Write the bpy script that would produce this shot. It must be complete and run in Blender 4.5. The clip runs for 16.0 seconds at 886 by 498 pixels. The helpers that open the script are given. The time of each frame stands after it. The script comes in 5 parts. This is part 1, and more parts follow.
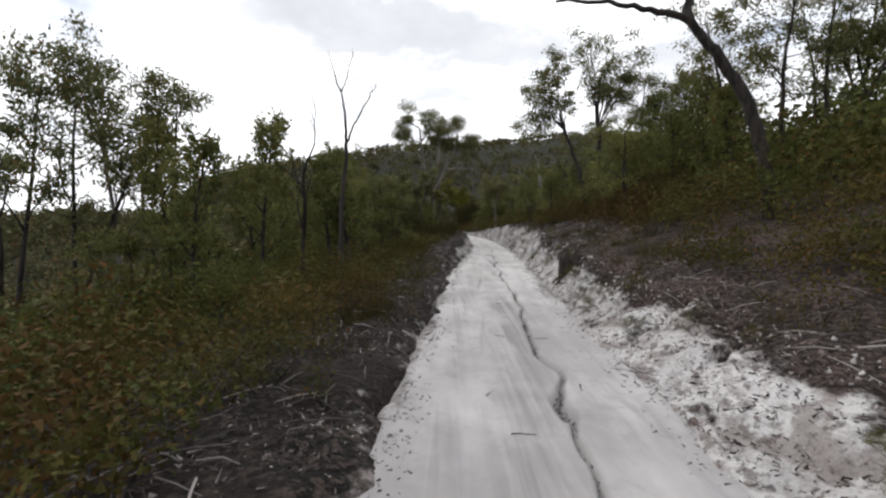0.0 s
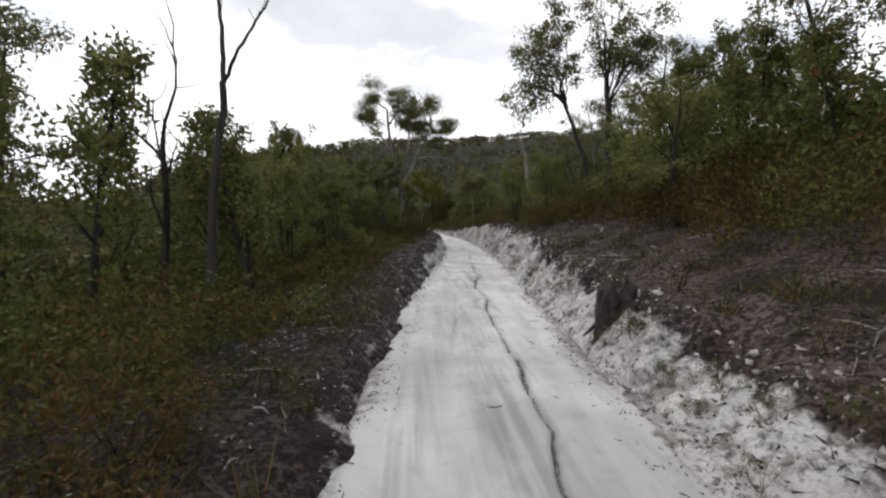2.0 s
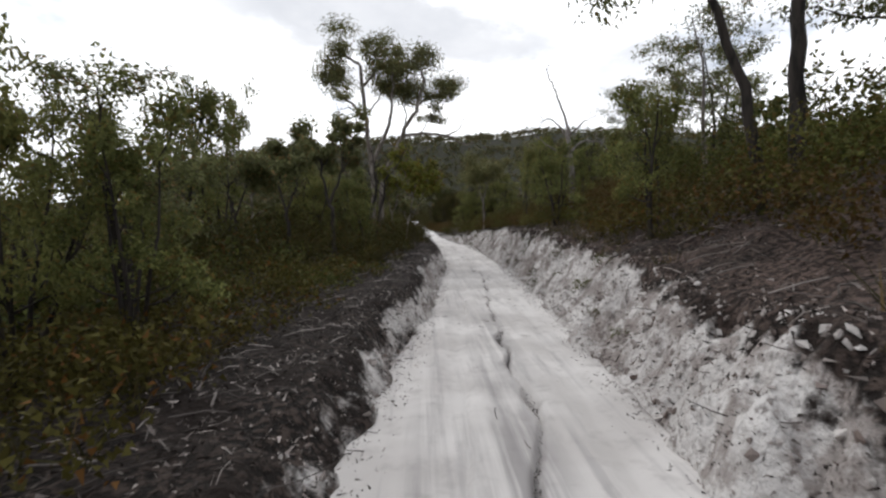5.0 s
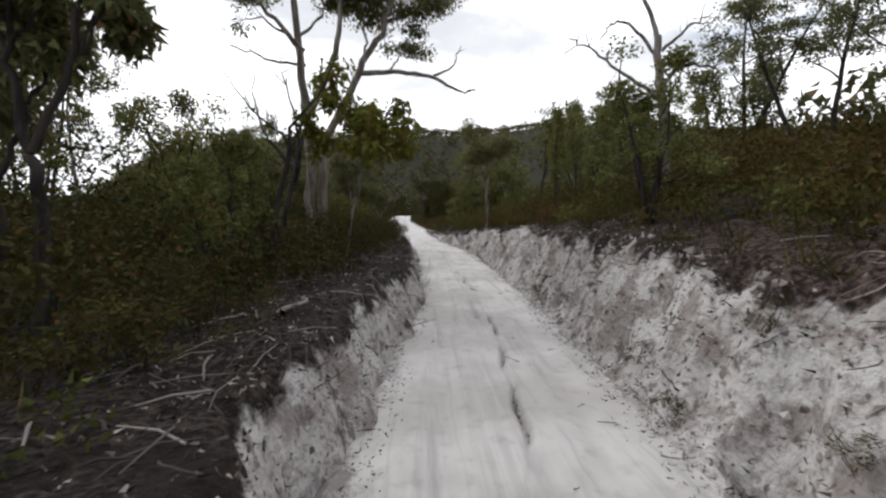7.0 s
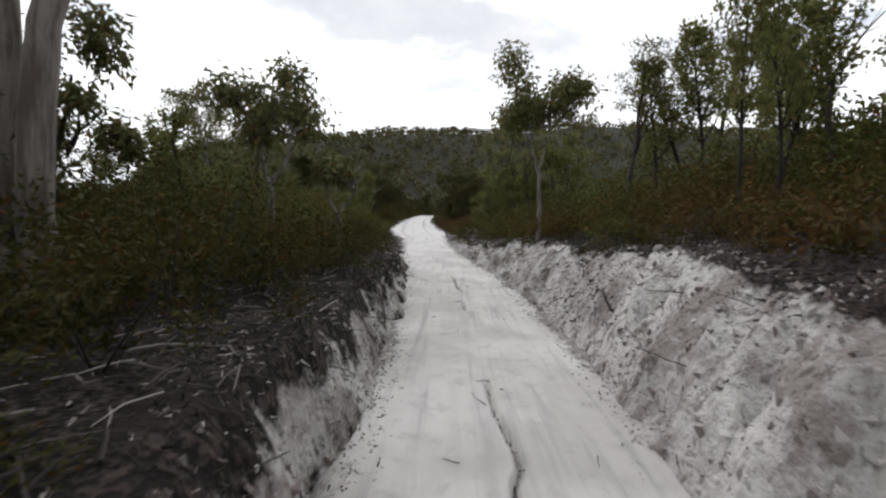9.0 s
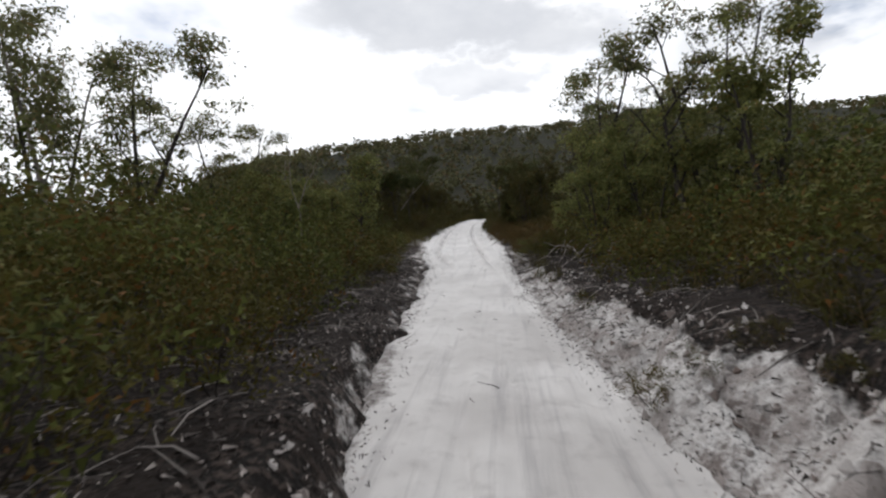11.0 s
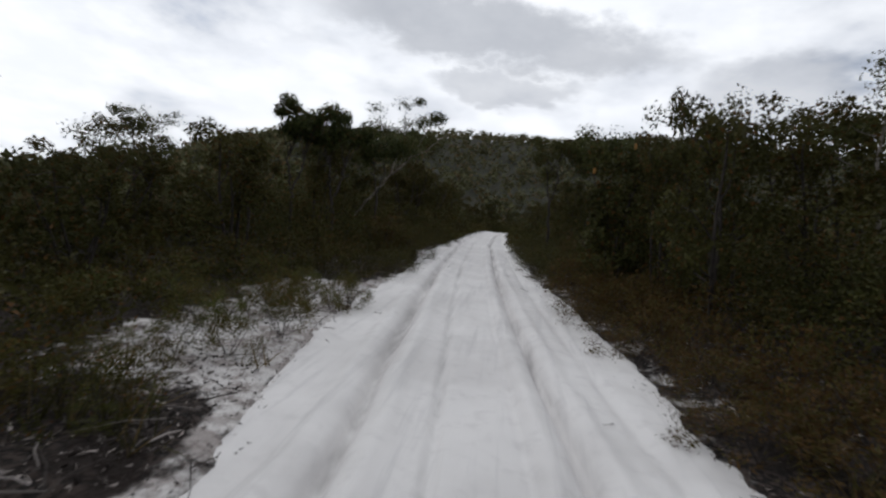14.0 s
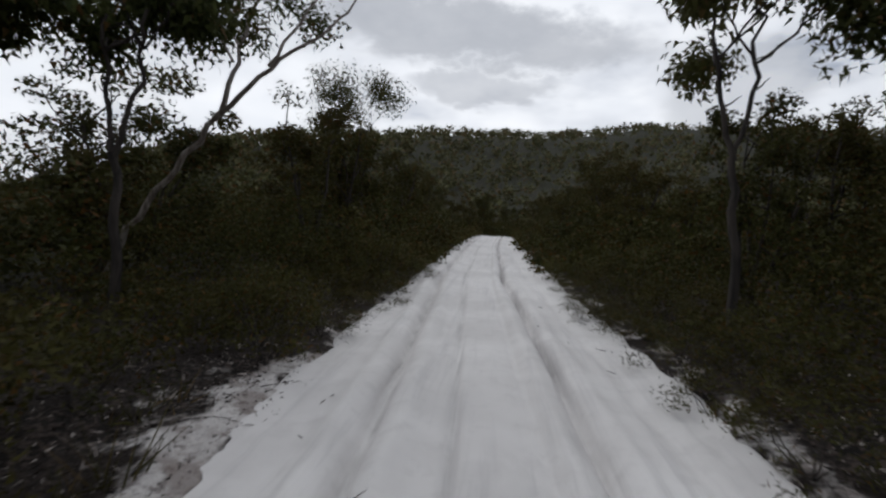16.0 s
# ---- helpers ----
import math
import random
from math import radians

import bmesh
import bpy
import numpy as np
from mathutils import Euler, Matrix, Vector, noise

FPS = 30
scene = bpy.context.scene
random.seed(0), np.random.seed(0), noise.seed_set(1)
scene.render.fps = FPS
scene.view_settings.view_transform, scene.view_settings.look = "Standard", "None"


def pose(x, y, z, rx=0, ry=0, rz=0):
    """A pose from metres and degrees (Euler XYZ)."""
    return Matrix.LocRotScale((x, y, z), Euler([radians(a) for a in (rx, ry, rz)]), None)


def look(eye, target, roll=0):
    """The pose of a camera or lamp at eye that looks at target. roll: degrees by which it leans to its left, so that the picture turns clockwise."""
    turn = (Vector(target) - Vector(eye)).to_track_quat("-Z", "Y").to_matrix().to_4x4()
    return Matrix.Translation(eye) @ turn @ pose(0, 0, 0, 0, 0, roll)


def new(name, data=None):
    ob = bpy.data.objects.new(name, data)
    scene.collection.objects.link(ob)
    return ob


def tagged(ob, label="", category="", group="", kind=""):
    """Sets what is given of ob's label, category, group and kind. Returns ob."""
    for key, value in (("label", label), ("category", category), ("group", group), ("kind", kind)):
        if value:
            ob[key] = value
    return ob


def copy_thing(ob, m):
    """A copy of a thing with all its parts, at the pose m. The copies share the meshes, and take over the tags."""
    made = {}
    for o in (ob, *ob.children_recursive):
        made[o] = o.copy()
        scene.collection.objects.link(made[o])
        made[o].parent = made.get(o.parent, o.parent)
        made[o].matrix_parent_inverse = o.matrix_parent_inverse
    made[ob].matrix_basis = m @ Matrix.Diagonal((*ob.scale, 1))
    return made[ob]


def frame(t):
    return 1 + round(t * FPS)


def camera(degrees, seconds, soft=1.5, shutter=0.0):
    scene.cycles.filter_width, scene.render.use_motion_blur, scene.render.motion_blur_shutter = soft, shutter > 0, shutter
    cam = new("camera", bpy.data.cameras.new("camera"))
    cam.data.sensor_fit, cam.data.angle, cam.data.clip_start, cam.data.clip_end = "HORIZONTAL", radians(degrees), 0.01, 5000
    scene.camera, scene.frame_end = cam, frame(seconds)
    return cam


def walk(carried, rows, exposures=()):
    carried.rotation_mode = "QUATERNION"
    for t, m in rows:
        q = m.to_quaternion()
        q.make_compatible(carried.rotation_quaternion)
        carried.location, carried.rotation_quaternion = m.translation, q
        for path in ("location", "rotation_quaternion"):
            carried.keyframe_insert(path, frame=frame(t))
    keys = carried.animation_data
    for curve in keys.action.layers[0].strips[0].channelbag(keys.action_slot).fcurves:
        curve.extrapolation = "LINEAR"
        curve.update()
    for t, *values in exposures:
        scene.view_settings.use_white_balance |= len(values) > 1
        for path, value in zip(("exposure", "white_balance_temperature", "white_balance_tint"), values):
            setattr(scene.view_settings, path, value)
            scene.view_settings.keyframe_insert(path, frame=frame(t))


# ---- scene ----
# The camera rides about 1.8 m over a white sand track that climbs gently through heath and gum scrub.
cam = camera(86.4, 16.0, soft=2.4, shutter=0.1)
# seconds, x, y, z, yaw, pitch, roll
PATH = [
    (0.0, 0.000, 0.000, 1.800, -0.00, 0.32, 0.68),
    (0.5, 0.072, 1.252, 1.901, -0.78, 0.19, 0.09),
    (1.0, 0.167, 2.557, 1.993, -1.62, -0.62, 0.01),
    (1.5, 0.282, 3.876, 2.095, -2.18, -0.25, 0.26),
    (2.0, 0.412, 5.267, 2.198, -2.99, -0.08, -0.14),
    (2.5, 0.549, 6.600, 2.306, -2.81, 1.00, 1.26),
    (3.0, 0.675, 8.073, 2.408, -2.68, 0.22, 0.89),
    (3.5, 0.795, 9.441, 2.511, -2.00, 0.83, 1.49),
    (4.0, 0.910, 11.204, 2.657, -1.51, 0.36, 0.68),
    (4.2, 0.965, 11.935, 2.716, -1.68, 0.72, 0.59),
    (4.5, 1.054, 13.054, 2.803, -1.92, 0.72, 0.48),
    (5.0, 1.222, 15.015, 2.945, -2.25, -0.14, 0.49),
    (5.5, 1.409, 17.098, 3.068, -2.33, -0.72, 0.68),
    (6.0, 1.602, 19.273, 3.176, -2.20, -0.69, 0.76),
    (6.3, 1.718, 20.597, 3.242, -2.13, -0.79, 0.58),
    (6.5, 1.796, 21.483, 3.286, -2.12, -1.04, 0.35),
    (7.0, 2.008, 23.681, 3.399, -2.66, -0.72, 0.04),
    (7.5, 2.195, 25.855, 3.505, -2.16, -0.36, 0.83),
    (8.0, 2.382, 28.184, 3.633, -1.41, -0.33, 0.35),
    (8.5, 2.561, 30.654, 3.783, -0.91, -0.80, -0.44),
    (9.0, 2.694, 33.364, 3.955, 0.66, -0.71, -1.37),
    (9.2, 2.721, 34.456, 4.020, 1.58, -0.82, -1.81),
    (9.5, 2.744, 36.122, 4.125, 2.74, -0.72, -2.02),
    (10.0, 2.714, 39.012, 4.323, 4.29, -0.22, -1.16),
    (10.5, 2.595, 42.071, 4.545, 5.79, -0.02, 0.35),
    (11.0, 2.388, 45.287, 4.781, 7.17, -0.25, 1.68),
    (11.3, 2.225, 47.271, 4.929, 7.91, -0.47, 2.05),
    (11.5, 2.107, 48.606, 5.031, 8.37, -0.55, 2.09),
    (12.0, 1.788, 52.002, 5.312, 9.04, 0.31, 0.77),
    (12.5, 1.436, 55.286, 5.592, 8.70, 0.68, 0.17),
    (13.0, 1.100, 58.477, 5.816, 9.07, -0.02, -1.18),
    (13.5, 0.742, 61.930, 6.048, 8.17, -0.44, -4.20),
    (14.0, 0.389, 65.617, 6.308, 7.60, 0.18, -5.85),
    (14.5, 0.025, 69.446, 6.583, 8.75, -0.18, -4.44),
    (15.0, -0.336, 73.398, 6.901, 7.31, -0.52, -3.49),
    (15.5, -0.654, 77.464, 7.237, 5.80, -0.36, -0.70),
    (16.0, -0.980, 81.585, 7.597, 6.12, 0.43, -2.36),
]
walk(cam, [(t, pose(x, y, z, 90 + p, r, a)) for t, x, y, z, a, p, r in PATH],
     exposures=[(0.0, 0.0, 6500, 10), (9.2, 0.0, 6500, 10), (12.0, -0.3, 6430, 10), (13.5, -0.46, 6320, 10), (14.2, -0.62, 6300, 10), (15.0, -0.76, 6280, 10), (15.5, -0.9, 6280, 10), (16.0, -0.7, 6280, 10)])

# ---- sky and sun ----
world = bpy.data.worlds.new("overcast_sky")
scene.world = world
world.use_nodes = True


class Nodes:
    """Short writing of node trees."""

    def __init__(self, tree):
        self.tree = tree
        tree.nodes.clear()

    def add(self, kind):
        return self.tree.nodes.new(kind)

    def put(self, node, slot, value):
        if isinstance(value, bpy.types.NodeSocket):
            self.tree.links.new(value, node.inputs[slot])
        else:
            node.inputs[slot].default_value = value

    def math(self, op, a, b=0.0, c=0.0):
        node = self.add("ShaderNodeMath")
        node.operation = op
        for i, value in enumerate((a, b, c)):
            self.put(node, i, value)
        return node.outputs[0]

    def mix(self, fac, a, b, blend="MIX"):
        node = self.add("ShaderNodeMixRGB")
        node.blend_type = blend
        self.put(node, 0, fac), self.put(node, 1, a), self.put(node, 2, b)
        return node.outputs[0]

    def noise(self, vector, scale, detail=4.0, rough=0.55):
        node = self.add("ShaderNodeTexNoise")
        self.put(node, "Vector", vector), self.put(node, "Scale", scale)
        self.put(node, "Detail", detail), self.put(node, "Roughness", rough)
        return node.outputs["Fac"]

    def ramp(self, fac, lo, hi):
        node = self.add("ShaderNodeMapRange")
        node.interpolation_type = "SMOOTHSTEP"
        self.put(node, 0, fac), self.put(node, 1, lo), self.put(node, 2, hi)
        return node.outputs[0]

    def scaled(self, vector, sx, sy, sz):
        node = self.add("ShaderNodeVectorMath")
        node.operation = "MULTIPLY"
        self.put(node, 0, vector), self.put(node, 1, (sx, sy, sz))
        return node.outputs[0]


SUN_UP, SUN_ROUND = radians(50), radians(-28)
n = Nodes(world.node_tree)
way = n.add("ShaderNodeTexCoord").outputs["Generated"]
xyz = n.add("ShaderNodeSeparateXYZ")
n.put(xyz, 0, way)
dx, dy, dz = xyz.outputs
blue = n.add("ShaderNodeTexSky")
blue.sky_type, blue.sun_disc, blue.sun_elevation, blue.sun_rotation = "NISHITA", False, SUN_UP, SUN_ROUND
blue_dim = n.mix(1.0, blue.outputs[0], (0.1, 0.1, 0.1, 1), "MULTIPLY")
# cloud deck: the way is laid on a level sheet overhead
up = n.math("MAXIMUM", n.math("ADD", dz, 0.18), 0.05)
deck = n.add("ShaderNodeCombineXYZ")
n.put(deck, 0, n.math("DIVIDE", dx, up)), n.put(deck, 1, n.math("DIVIDE", dy, up))
soft_cloud = n.noise(deck.outputs[0], 1.1, 6.0, 0.55)
fine_cloud = n.noise(deck.outputs[0], 3.6, 6.0, 0.6)
# two long grey clouds low ahead, and one over the hill
ahead = n.math("MAXIMUM", dy, 0.05)
px = n.math("ADD", n.math("DIVIDE", dx, ahead), n.math("MULTIPLY", n.math("SUBTRACT", soft_cloud, 0.5), 0.55))
pz = n.math("ADD", n.math("DIVIDE", dz, ahead), n.math("MULTIPLY", n.math("SUBTRACT", fine_cloud, 0.5), 0.22))
in_front = n.ramp(dy, 0.1, 0.3)


def grey_cloud(cx, cz, half_x, half_z, tilt):
    ex = n.math("DIVIDE", n.math("SUBTRACT", px, cx), half_x)
    ez = n.math("DIVIDE", n.math("ADD", n.math("SUBTRACT", pz, cz), n.math("MULTIPLY", n.math("SUBTRACT", px, cx), tilt)), half_z)
    far_off = n.math("ADD", n.math("MULTIPLY", ex, ex), n.math("MULTIPLY", ez, ez))
    return n.math("MULTIPLY", n.math("SUBTRACT", 1.0, n.ramp(far_off, 0.35, 1.35)), in_front)


dark = n.math("MAXIMUM", grey_cloud(-0.10, 0.48, 0.42, 0.085, 0.12),
              n.math("MAXIMUM", n.math("MULTIPLY", grey_cloud(-0.05, 0.36, 0.15, 0.045, 0.0), 0.75),
                     n.math("MULTIPLY", grey_cloud(0.46, 0.36, 0.16, 0.10, 0.0), 0.75)))
white = n.mix(n.ramp(soft_cloud, 0.30, 0.52), (1.00, 1.03, 1.09, 1), (1.46, 1.47, 1.49, 1))
white = n.mix(n.ramp(fine_cloud, 0.35, 0.7), n.mix(1.0, white, (0.90, 0.91, 0.93, 1), "MULTIPLY"), white)
grey = n.mix(fine_cloud, (0.44, 0.465, 0.52, 1), (0.74, 0.76, 0.81, 1))
cloud = n.mix(n.math("MULTIPLY", dark, 0.74), white, grey)
cover = n.mix(n.ramp(soft_cloud, 0.25, 0.40), blue_dim, cloud)
# the deck is thinner and brighter towards the sun, heavier behind
sunward = n.math("ADD", n.math("MULTIPLY", dx, math.sin(SUN_ROUND)), n.math("MULTIPLY", dy, math.cos(SUN_ROUND)))
heavy = n.mix(n.ramp(sunward, -0.75, 0.7), (0.62, 0.63, 0.65, 1), (1.08, 1.08, 1.08, 1))
cover = n.mix(1.0, cover, heavy, "MULTIPLY")
back = n.add("ShaderNodeBackground")
n.put(back, 0, cover), n.put(back, 1, 1.0)
n.put(n.add("ShaderNodeOutputWorld"), 0, back.outputs[0])

sun = new("sun", bpy.data.lights.new("sun", "SUN"))
sun.data.energy, sun.data.angle, sun.data.color = 0.5, radians(14), (1.0, 0.97, 0.92)
sun.matrix_world = look((0, 0, 60), Vector((0, 0, 60)) - Vector((math.sin(SUN_ROUND) * math.cos(SUN_UP), math.cos(SUN_ROUND) * math.cos(SUN_UP), math.sin(SUN_UP))))

# ---- materials ----


def material(name):
    m = bpy.data.materials.new(name)
    m.use_nodes = True
    return m, Nodes(m.node_tree)


def finish(n, colour, rough, bump=None, strength=0.3, distance=0.02, translucent=0.0, sheen=0.25):
    bsdf = n.add("ShaderNodeBsdfPrincipled")
    n.put(bsdf, "Base Color", colour), n.put(bsdf, "Roughness", rough)
    n.put(bsdf, "Specular IOR Level", sheen)
    if bump is not None:
        b = n.add("ShaderNodeBump")
        n.put(b, "Strength", strength), n.put(b, "Distance", distance), n.put(b, "Height", bump)
        n.put(bsdf, "Normal", b.outputs[0])
    shader = bsdf.outputs[0]
    if translucent:
        t = n.add("ShaderNodeBsdfTranslucent")
        n.put(t, 0, colour)
        mixed = n.add("ShaderNodeMixShader")
        n.put(mixed, 0, translucent), n.put(mixed, 1, shader), n.put(mixed, 2, t.outputs[0])
        shader = mixed.outputs[0]
    n.put(n.add("ShaderNodeOutputMaterial"), 0, shader)


def place_vector(n):
    return n.add("ShaderNodeTexCoord").outputs["Object"]


def sand_colour(n, p):
    """Pale quartz sand: near white, with damp grey and faint brown patches."""
    big, mid, fine = n.noise(p, 0.7, 3), n.noise(p, 5.0, 5), n.noise(p, 55.0, 4, 0.7)
    c = n.mix(n.ramp(big, 0.35, 0.65), (0.48, 0.455, 0.44, 1), (0.63, 0.605, 0.588, 1))
    c = n.mix(n.math("MULTIPLY", n.ramp(mid, 0.5, 0.75), 0.4), c, (0.30, 0.275, 0.27, 1))
    return n.mix(n.math("MULTIPLY", n.ramp(fine, 0.62, 0.75), 0.35), c, (0.22, 0.19, 0.18, 1)), mid, fine


def make_sand():
    m, n = material("track_sand")
    p = place_vector(n)
    c, mid, fine = sand_colour(n, p)
    streak = n.noise(n.scaled(p, 6.0, 0.35, 1.0), 1.0, 5, 0.6)
    big_patch = n.noise(n.scaled(p, 1.0, 0.4, 1.0), 1.1, 4, 0.6)
    c = n.mix(n.math("MULTIPLY", n.ramp(streak, 0.5, 0.72), 0.5), c, (0.25, 0.235, 0.24, 1))
    damp = n.add("ShaderNodeAttribute")
    damp.attribute_name = "damp"
    c = n.mix(n.math("MULTIPLY", damp.outputs["Fac"], n.math("ADD", 0.25, n.math("MULTIPLY", n.ramp(big_patch, 0.3, 0.65), 0.5))), c, (0.30, 0.285, 0.285, 1))
    fresh = n.add("ShaderNodeAttribute")
    fresh.attribute_name = "fresh"
    c = n.mix(n.math("MULTIPLY", fresh.outputs["Fac"], 0.42), c, (0.80, 0.785, 0.78, 1))
    # grey wear of the early middle, plus shade painted into later ruts
    worn_and_shade = n.add("ShaderNodeAttribute")
    worn_and_shade.attribute_name = "worn_and_shade"
    lane = n.noise(n.scaled(p, 9.0, 0.18, 1.0), 1.0, 4, 0.6)
    c = n.mix(n.math("MULTIPLY", worn_and_shade.outputs["Fac"], n.math("MULTIPLY", n.ramp(lane, 0.36, 0.6), n.ramp(big_patch, 0.35, 0.6))), c, (0.24, 0.225, 0.225, 1))
    soiled = n.add("ShaderNodeAttribute")
    soiled.attribute_name = "soiled"
    crumbs = n.math("ADD", soiled.outputs["Fac"], n.math("MULTIPLY", n.math("SUBTRACT", n.noise(p, 7.0, 6, 0.7), 0.5), 1.6))
    c = n.mix(n.math("MULTIPLY", n.ramp(crumbs, 0.55, 0.95), 0.7), c, (0.10, 0.078, 0.07, 1))
    finish(n, c, 0.95, n.math("ADD", mid, n.math("MULTIPLY", fine, 0.35)), 0.5, 0.03)
    return m


def make_ground():
    """Sand where the soil lies bare (attribute bare), dark humus and leaf litter elsewhere."""
    m, n = material("heath_soil")
    p = place_vector(n)
    sand, mid, fine = sand_colour(n, p)
    mark = n.add("ShaderNodeAttribute")
    mark.attribute_name = "bare"
    bare = mark.outputs["Fac"]
    ragged = n.math("ADD", bare, n.math("MULTIPLY", n.math("SUBTRACT", n.noise(p, 2.2, 6, 0.65), 0.5), 1.5))
    chips = n.noise(n.scaled(p, 1.0, 1.0, 0.6), 16.0, 3, 0.6)
    litter = n.mix(n.ramp(chips, 0.45, 0.62), (0.008, 0.006, 0.005, 1), (0.060, 0.045, 0.038, 1))
    litter = n.mix(n.ramp(n.noise(p, 1.3, 4), 0.45, 0.65), litter, (0.015, 0.010, 0.008, 1))
    dry = n.add("ShaderNodeAttribute")
    dry.attribute_name = "dry"
    straw = n.mix(n.ramp(chips, 0.42, 0.60), (0.024, 0.016, 0.013, 1), (0.118, 0.084, 0.072, 1))
    litter = n.mix(n.math("MULTIPLY", dry.outputs["Fac"], n.ramp(n.noise(p, 0.8, 4), 0.30, 0.55)), litter, straw)
    # roots, burnt bark and damp streaks on the bare faces
    streak = n.noise(p, 2.1, 6, 0.62)
    sand = n.mix(n.math("MULTIPLY", n.ramp(streak, 0.48, 0.60), 0.62), sand, (0.17, 0.132, 0.118, 1))
    root = n.noise(n.scaled(p, 1.3, 1.3, 0.9), 3.5, 5, 0.7)
    sand = n.mix(n.math("MULTIPLY", n.ramp(root, 0.57, 0.63), 0.65), sand, (0.08, 0.058, 0.050, 1))
    crumb = n.noise(p, 8.5, 4, 0.6)
    sand = n.mix(n.math("MULTIPLY", n.ramp(crumb, 0.51, 0.62), 0.32), sand, (0.20, 0.16, 0.142, 1))
    clod = n.noise(n.scaled(p, 1.0, 1.0, 0.7), 15.0, 3, 0.6)
    sand = n.mix(n.math("MULTIPLY", n.ramp(clod, 0.58, 0.66), 0.45), sand, (0.09, 0.07, 0.062, 1))
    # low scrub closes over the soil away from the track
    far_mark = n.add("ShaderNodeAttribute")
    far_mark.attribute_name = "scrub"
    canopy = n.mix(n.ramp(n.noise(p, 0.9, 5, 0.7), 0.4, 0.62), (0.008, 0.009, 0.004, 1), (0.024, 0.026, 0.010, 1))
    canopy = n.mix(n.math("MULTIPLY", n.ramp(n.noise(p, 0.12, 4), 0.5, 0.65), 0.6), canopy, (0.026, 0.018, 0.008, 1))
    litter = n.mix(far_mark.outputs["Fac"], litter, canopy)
    c = n.mix(n.ramp(ragged, 0.38, 0.62), litter, sand)
    finish(n, c, 0.95, n.math("ADD", n.math("MULTIPLY", mid, 0.6), n.math("ADD", chips, crumb)), 0.9, 0.06)
    return m


def make_leaf(name, deep, light, odd, odd_share, translucent=0.14):
    m, n = material(name)
    one = n.add("ShaderNodeNewGeometry").outputs["Random Per Island"]
    whole = n.add("ShaderNodeObjectInfo").outputs["Random"]
    p = place_vector(n)
    c = n.mix(one, deep, light)
    patch = n.noise(p, 0.75, 3)
    c = n.mix(n.math("MULTIPLY", n.ramp(patch, 0.46, 0.62), 0.45), c, tuple(0.5 * v for v in deep[:3]) + (1,))
    c = n.mix(n.math("MULTIPLY", n.ramp(n.noise(p, 0.5, 2), 0.55, 0.68), 0.6), c, n.mix(0.35, light, odd))
    again = n.math("FRACT", n.math("MULTIPLY", one, 17.3))
    c = n.mix(n.math("LESS_THAN", again, odd_share), c, odd)
    c = n.mix(n.math("MULTIPLY", whole, 0.35), c, n.mix(0.5, light, odd))
    finish(n, c, 0.7, translucent=translucent, sheen=0.1)
    return m


def make_bark(name, base, stain, share):
    m, n = material(name)
    p = place_vector(n)
    long = n.noise(n.scaled(p, 9.0, 9.0, 1.2), 1.0, 5, 0.6)
    c = n.mix(n.ramp(long, share - 0.12, share + 0.12), stain, base)
    finish(n, c, 0.85, long, 0.6, 0.03)
    return m


SAND, SOIL = make_sand(), make_ground()
GUM_LEAF = make_leaf("gum_leaf", (0.060, 0.076, 0.032, 1), (0.200, 0.215, 0.092, 1), (0.22, 0.14, 0.06, 1), 0.08, 0.26)
DARK_LEAF = make_leaf("scrub_leaf", (0.052, 0.070, 0.025, 1), (0.225, 0.240, 0.080, 1), (0.20, 0.14, 0.045, 1), 0.08, 0.32)
SHRUB_LEAF = make_leaf("shrub_leaf", (0.026, 0.038, 0.011, 1), (0.125, 0.140, 0.036, 1), (0.14, 0.09, 0.03, 1), 0.06, 0.24)
HEATH_LEAF = make_leaf("heath_leaf", (0.022, 0.027, 0.008, 1), (0.092, 0.092, 0.023, 1), (0.135, 0.058, 0.018, 1), 0.08, 0.22)
RUST_LEAF = make_leaf("rusty_leaf", (0.036, 0.020, 0.008, 1), (0.118, 0.062, 0.021, 1), (0.064, 0.058, 0.016, 1), 0.38, 0.22)
# darkened scrub leaf copy: the dimmer light further on is put into its colour
DUSK_LEAF = make_leaf("shaded_scrub_leaf", (0.022, 0.026, 0.008, 1), (0.062, 0.064, 0.017, 1), (0.095, 0.046, 0.014, 1), 0.09, 0.22)
YOUNG_LEAF = make_leaf("young_gum_leaf", (0.070, 0.088, 0.014, 1), (0.200, 0.205, 0.040, 1), (0.16, 0.10, 0.025, 1), 0.15, 0.35)
# gum leaf copy, likewise darkened to stand for dimmer crowns
LATE_GUM_LEAF = make_leaf("shaded_gum_leaf", (0.022, 0.032, 0.009, 1), (0.080, 0.090, 0.028, 1), (0.10, 0.06, 0.022, 1), 0.08, 0.2)
FAR_LEAF = make_leaf("far_wood_leaf", (0.042, 0.048, 0.022, 1), (0.122, 0.126, 0.056, 1), (0.125, 0.084, 0.040, 1), 0.16)
GREY_BARK = make_bark("pale_gum_bark", (0.24, 0.215, 0.19, 1), (0.10, 0.080, 0.066, 1), 0.51)
MID_BARK = make_bark("grey_gum_bark", (0.20, 0.175, 0.155, 1), (0.07, 0.058, 0.050, 1), 0.45)
DARK_BARK = make_bark("charred_bark", (0.045, 0.037, 0.032, 1), (0.014, 0.012, 0.011, 1), 0.48)
DEAD_WOOD = make_bark("weathered_dead_wood", (0.26, 0.235, 0.22, 1), (0.10, 0.085, 0.08, 1), 0.5)
STICK = make_bark("fallen_stick_wood", (0.36, 0.32, 0.30, 1), (0.09, 0.075, 0.07, 1), 0.5)


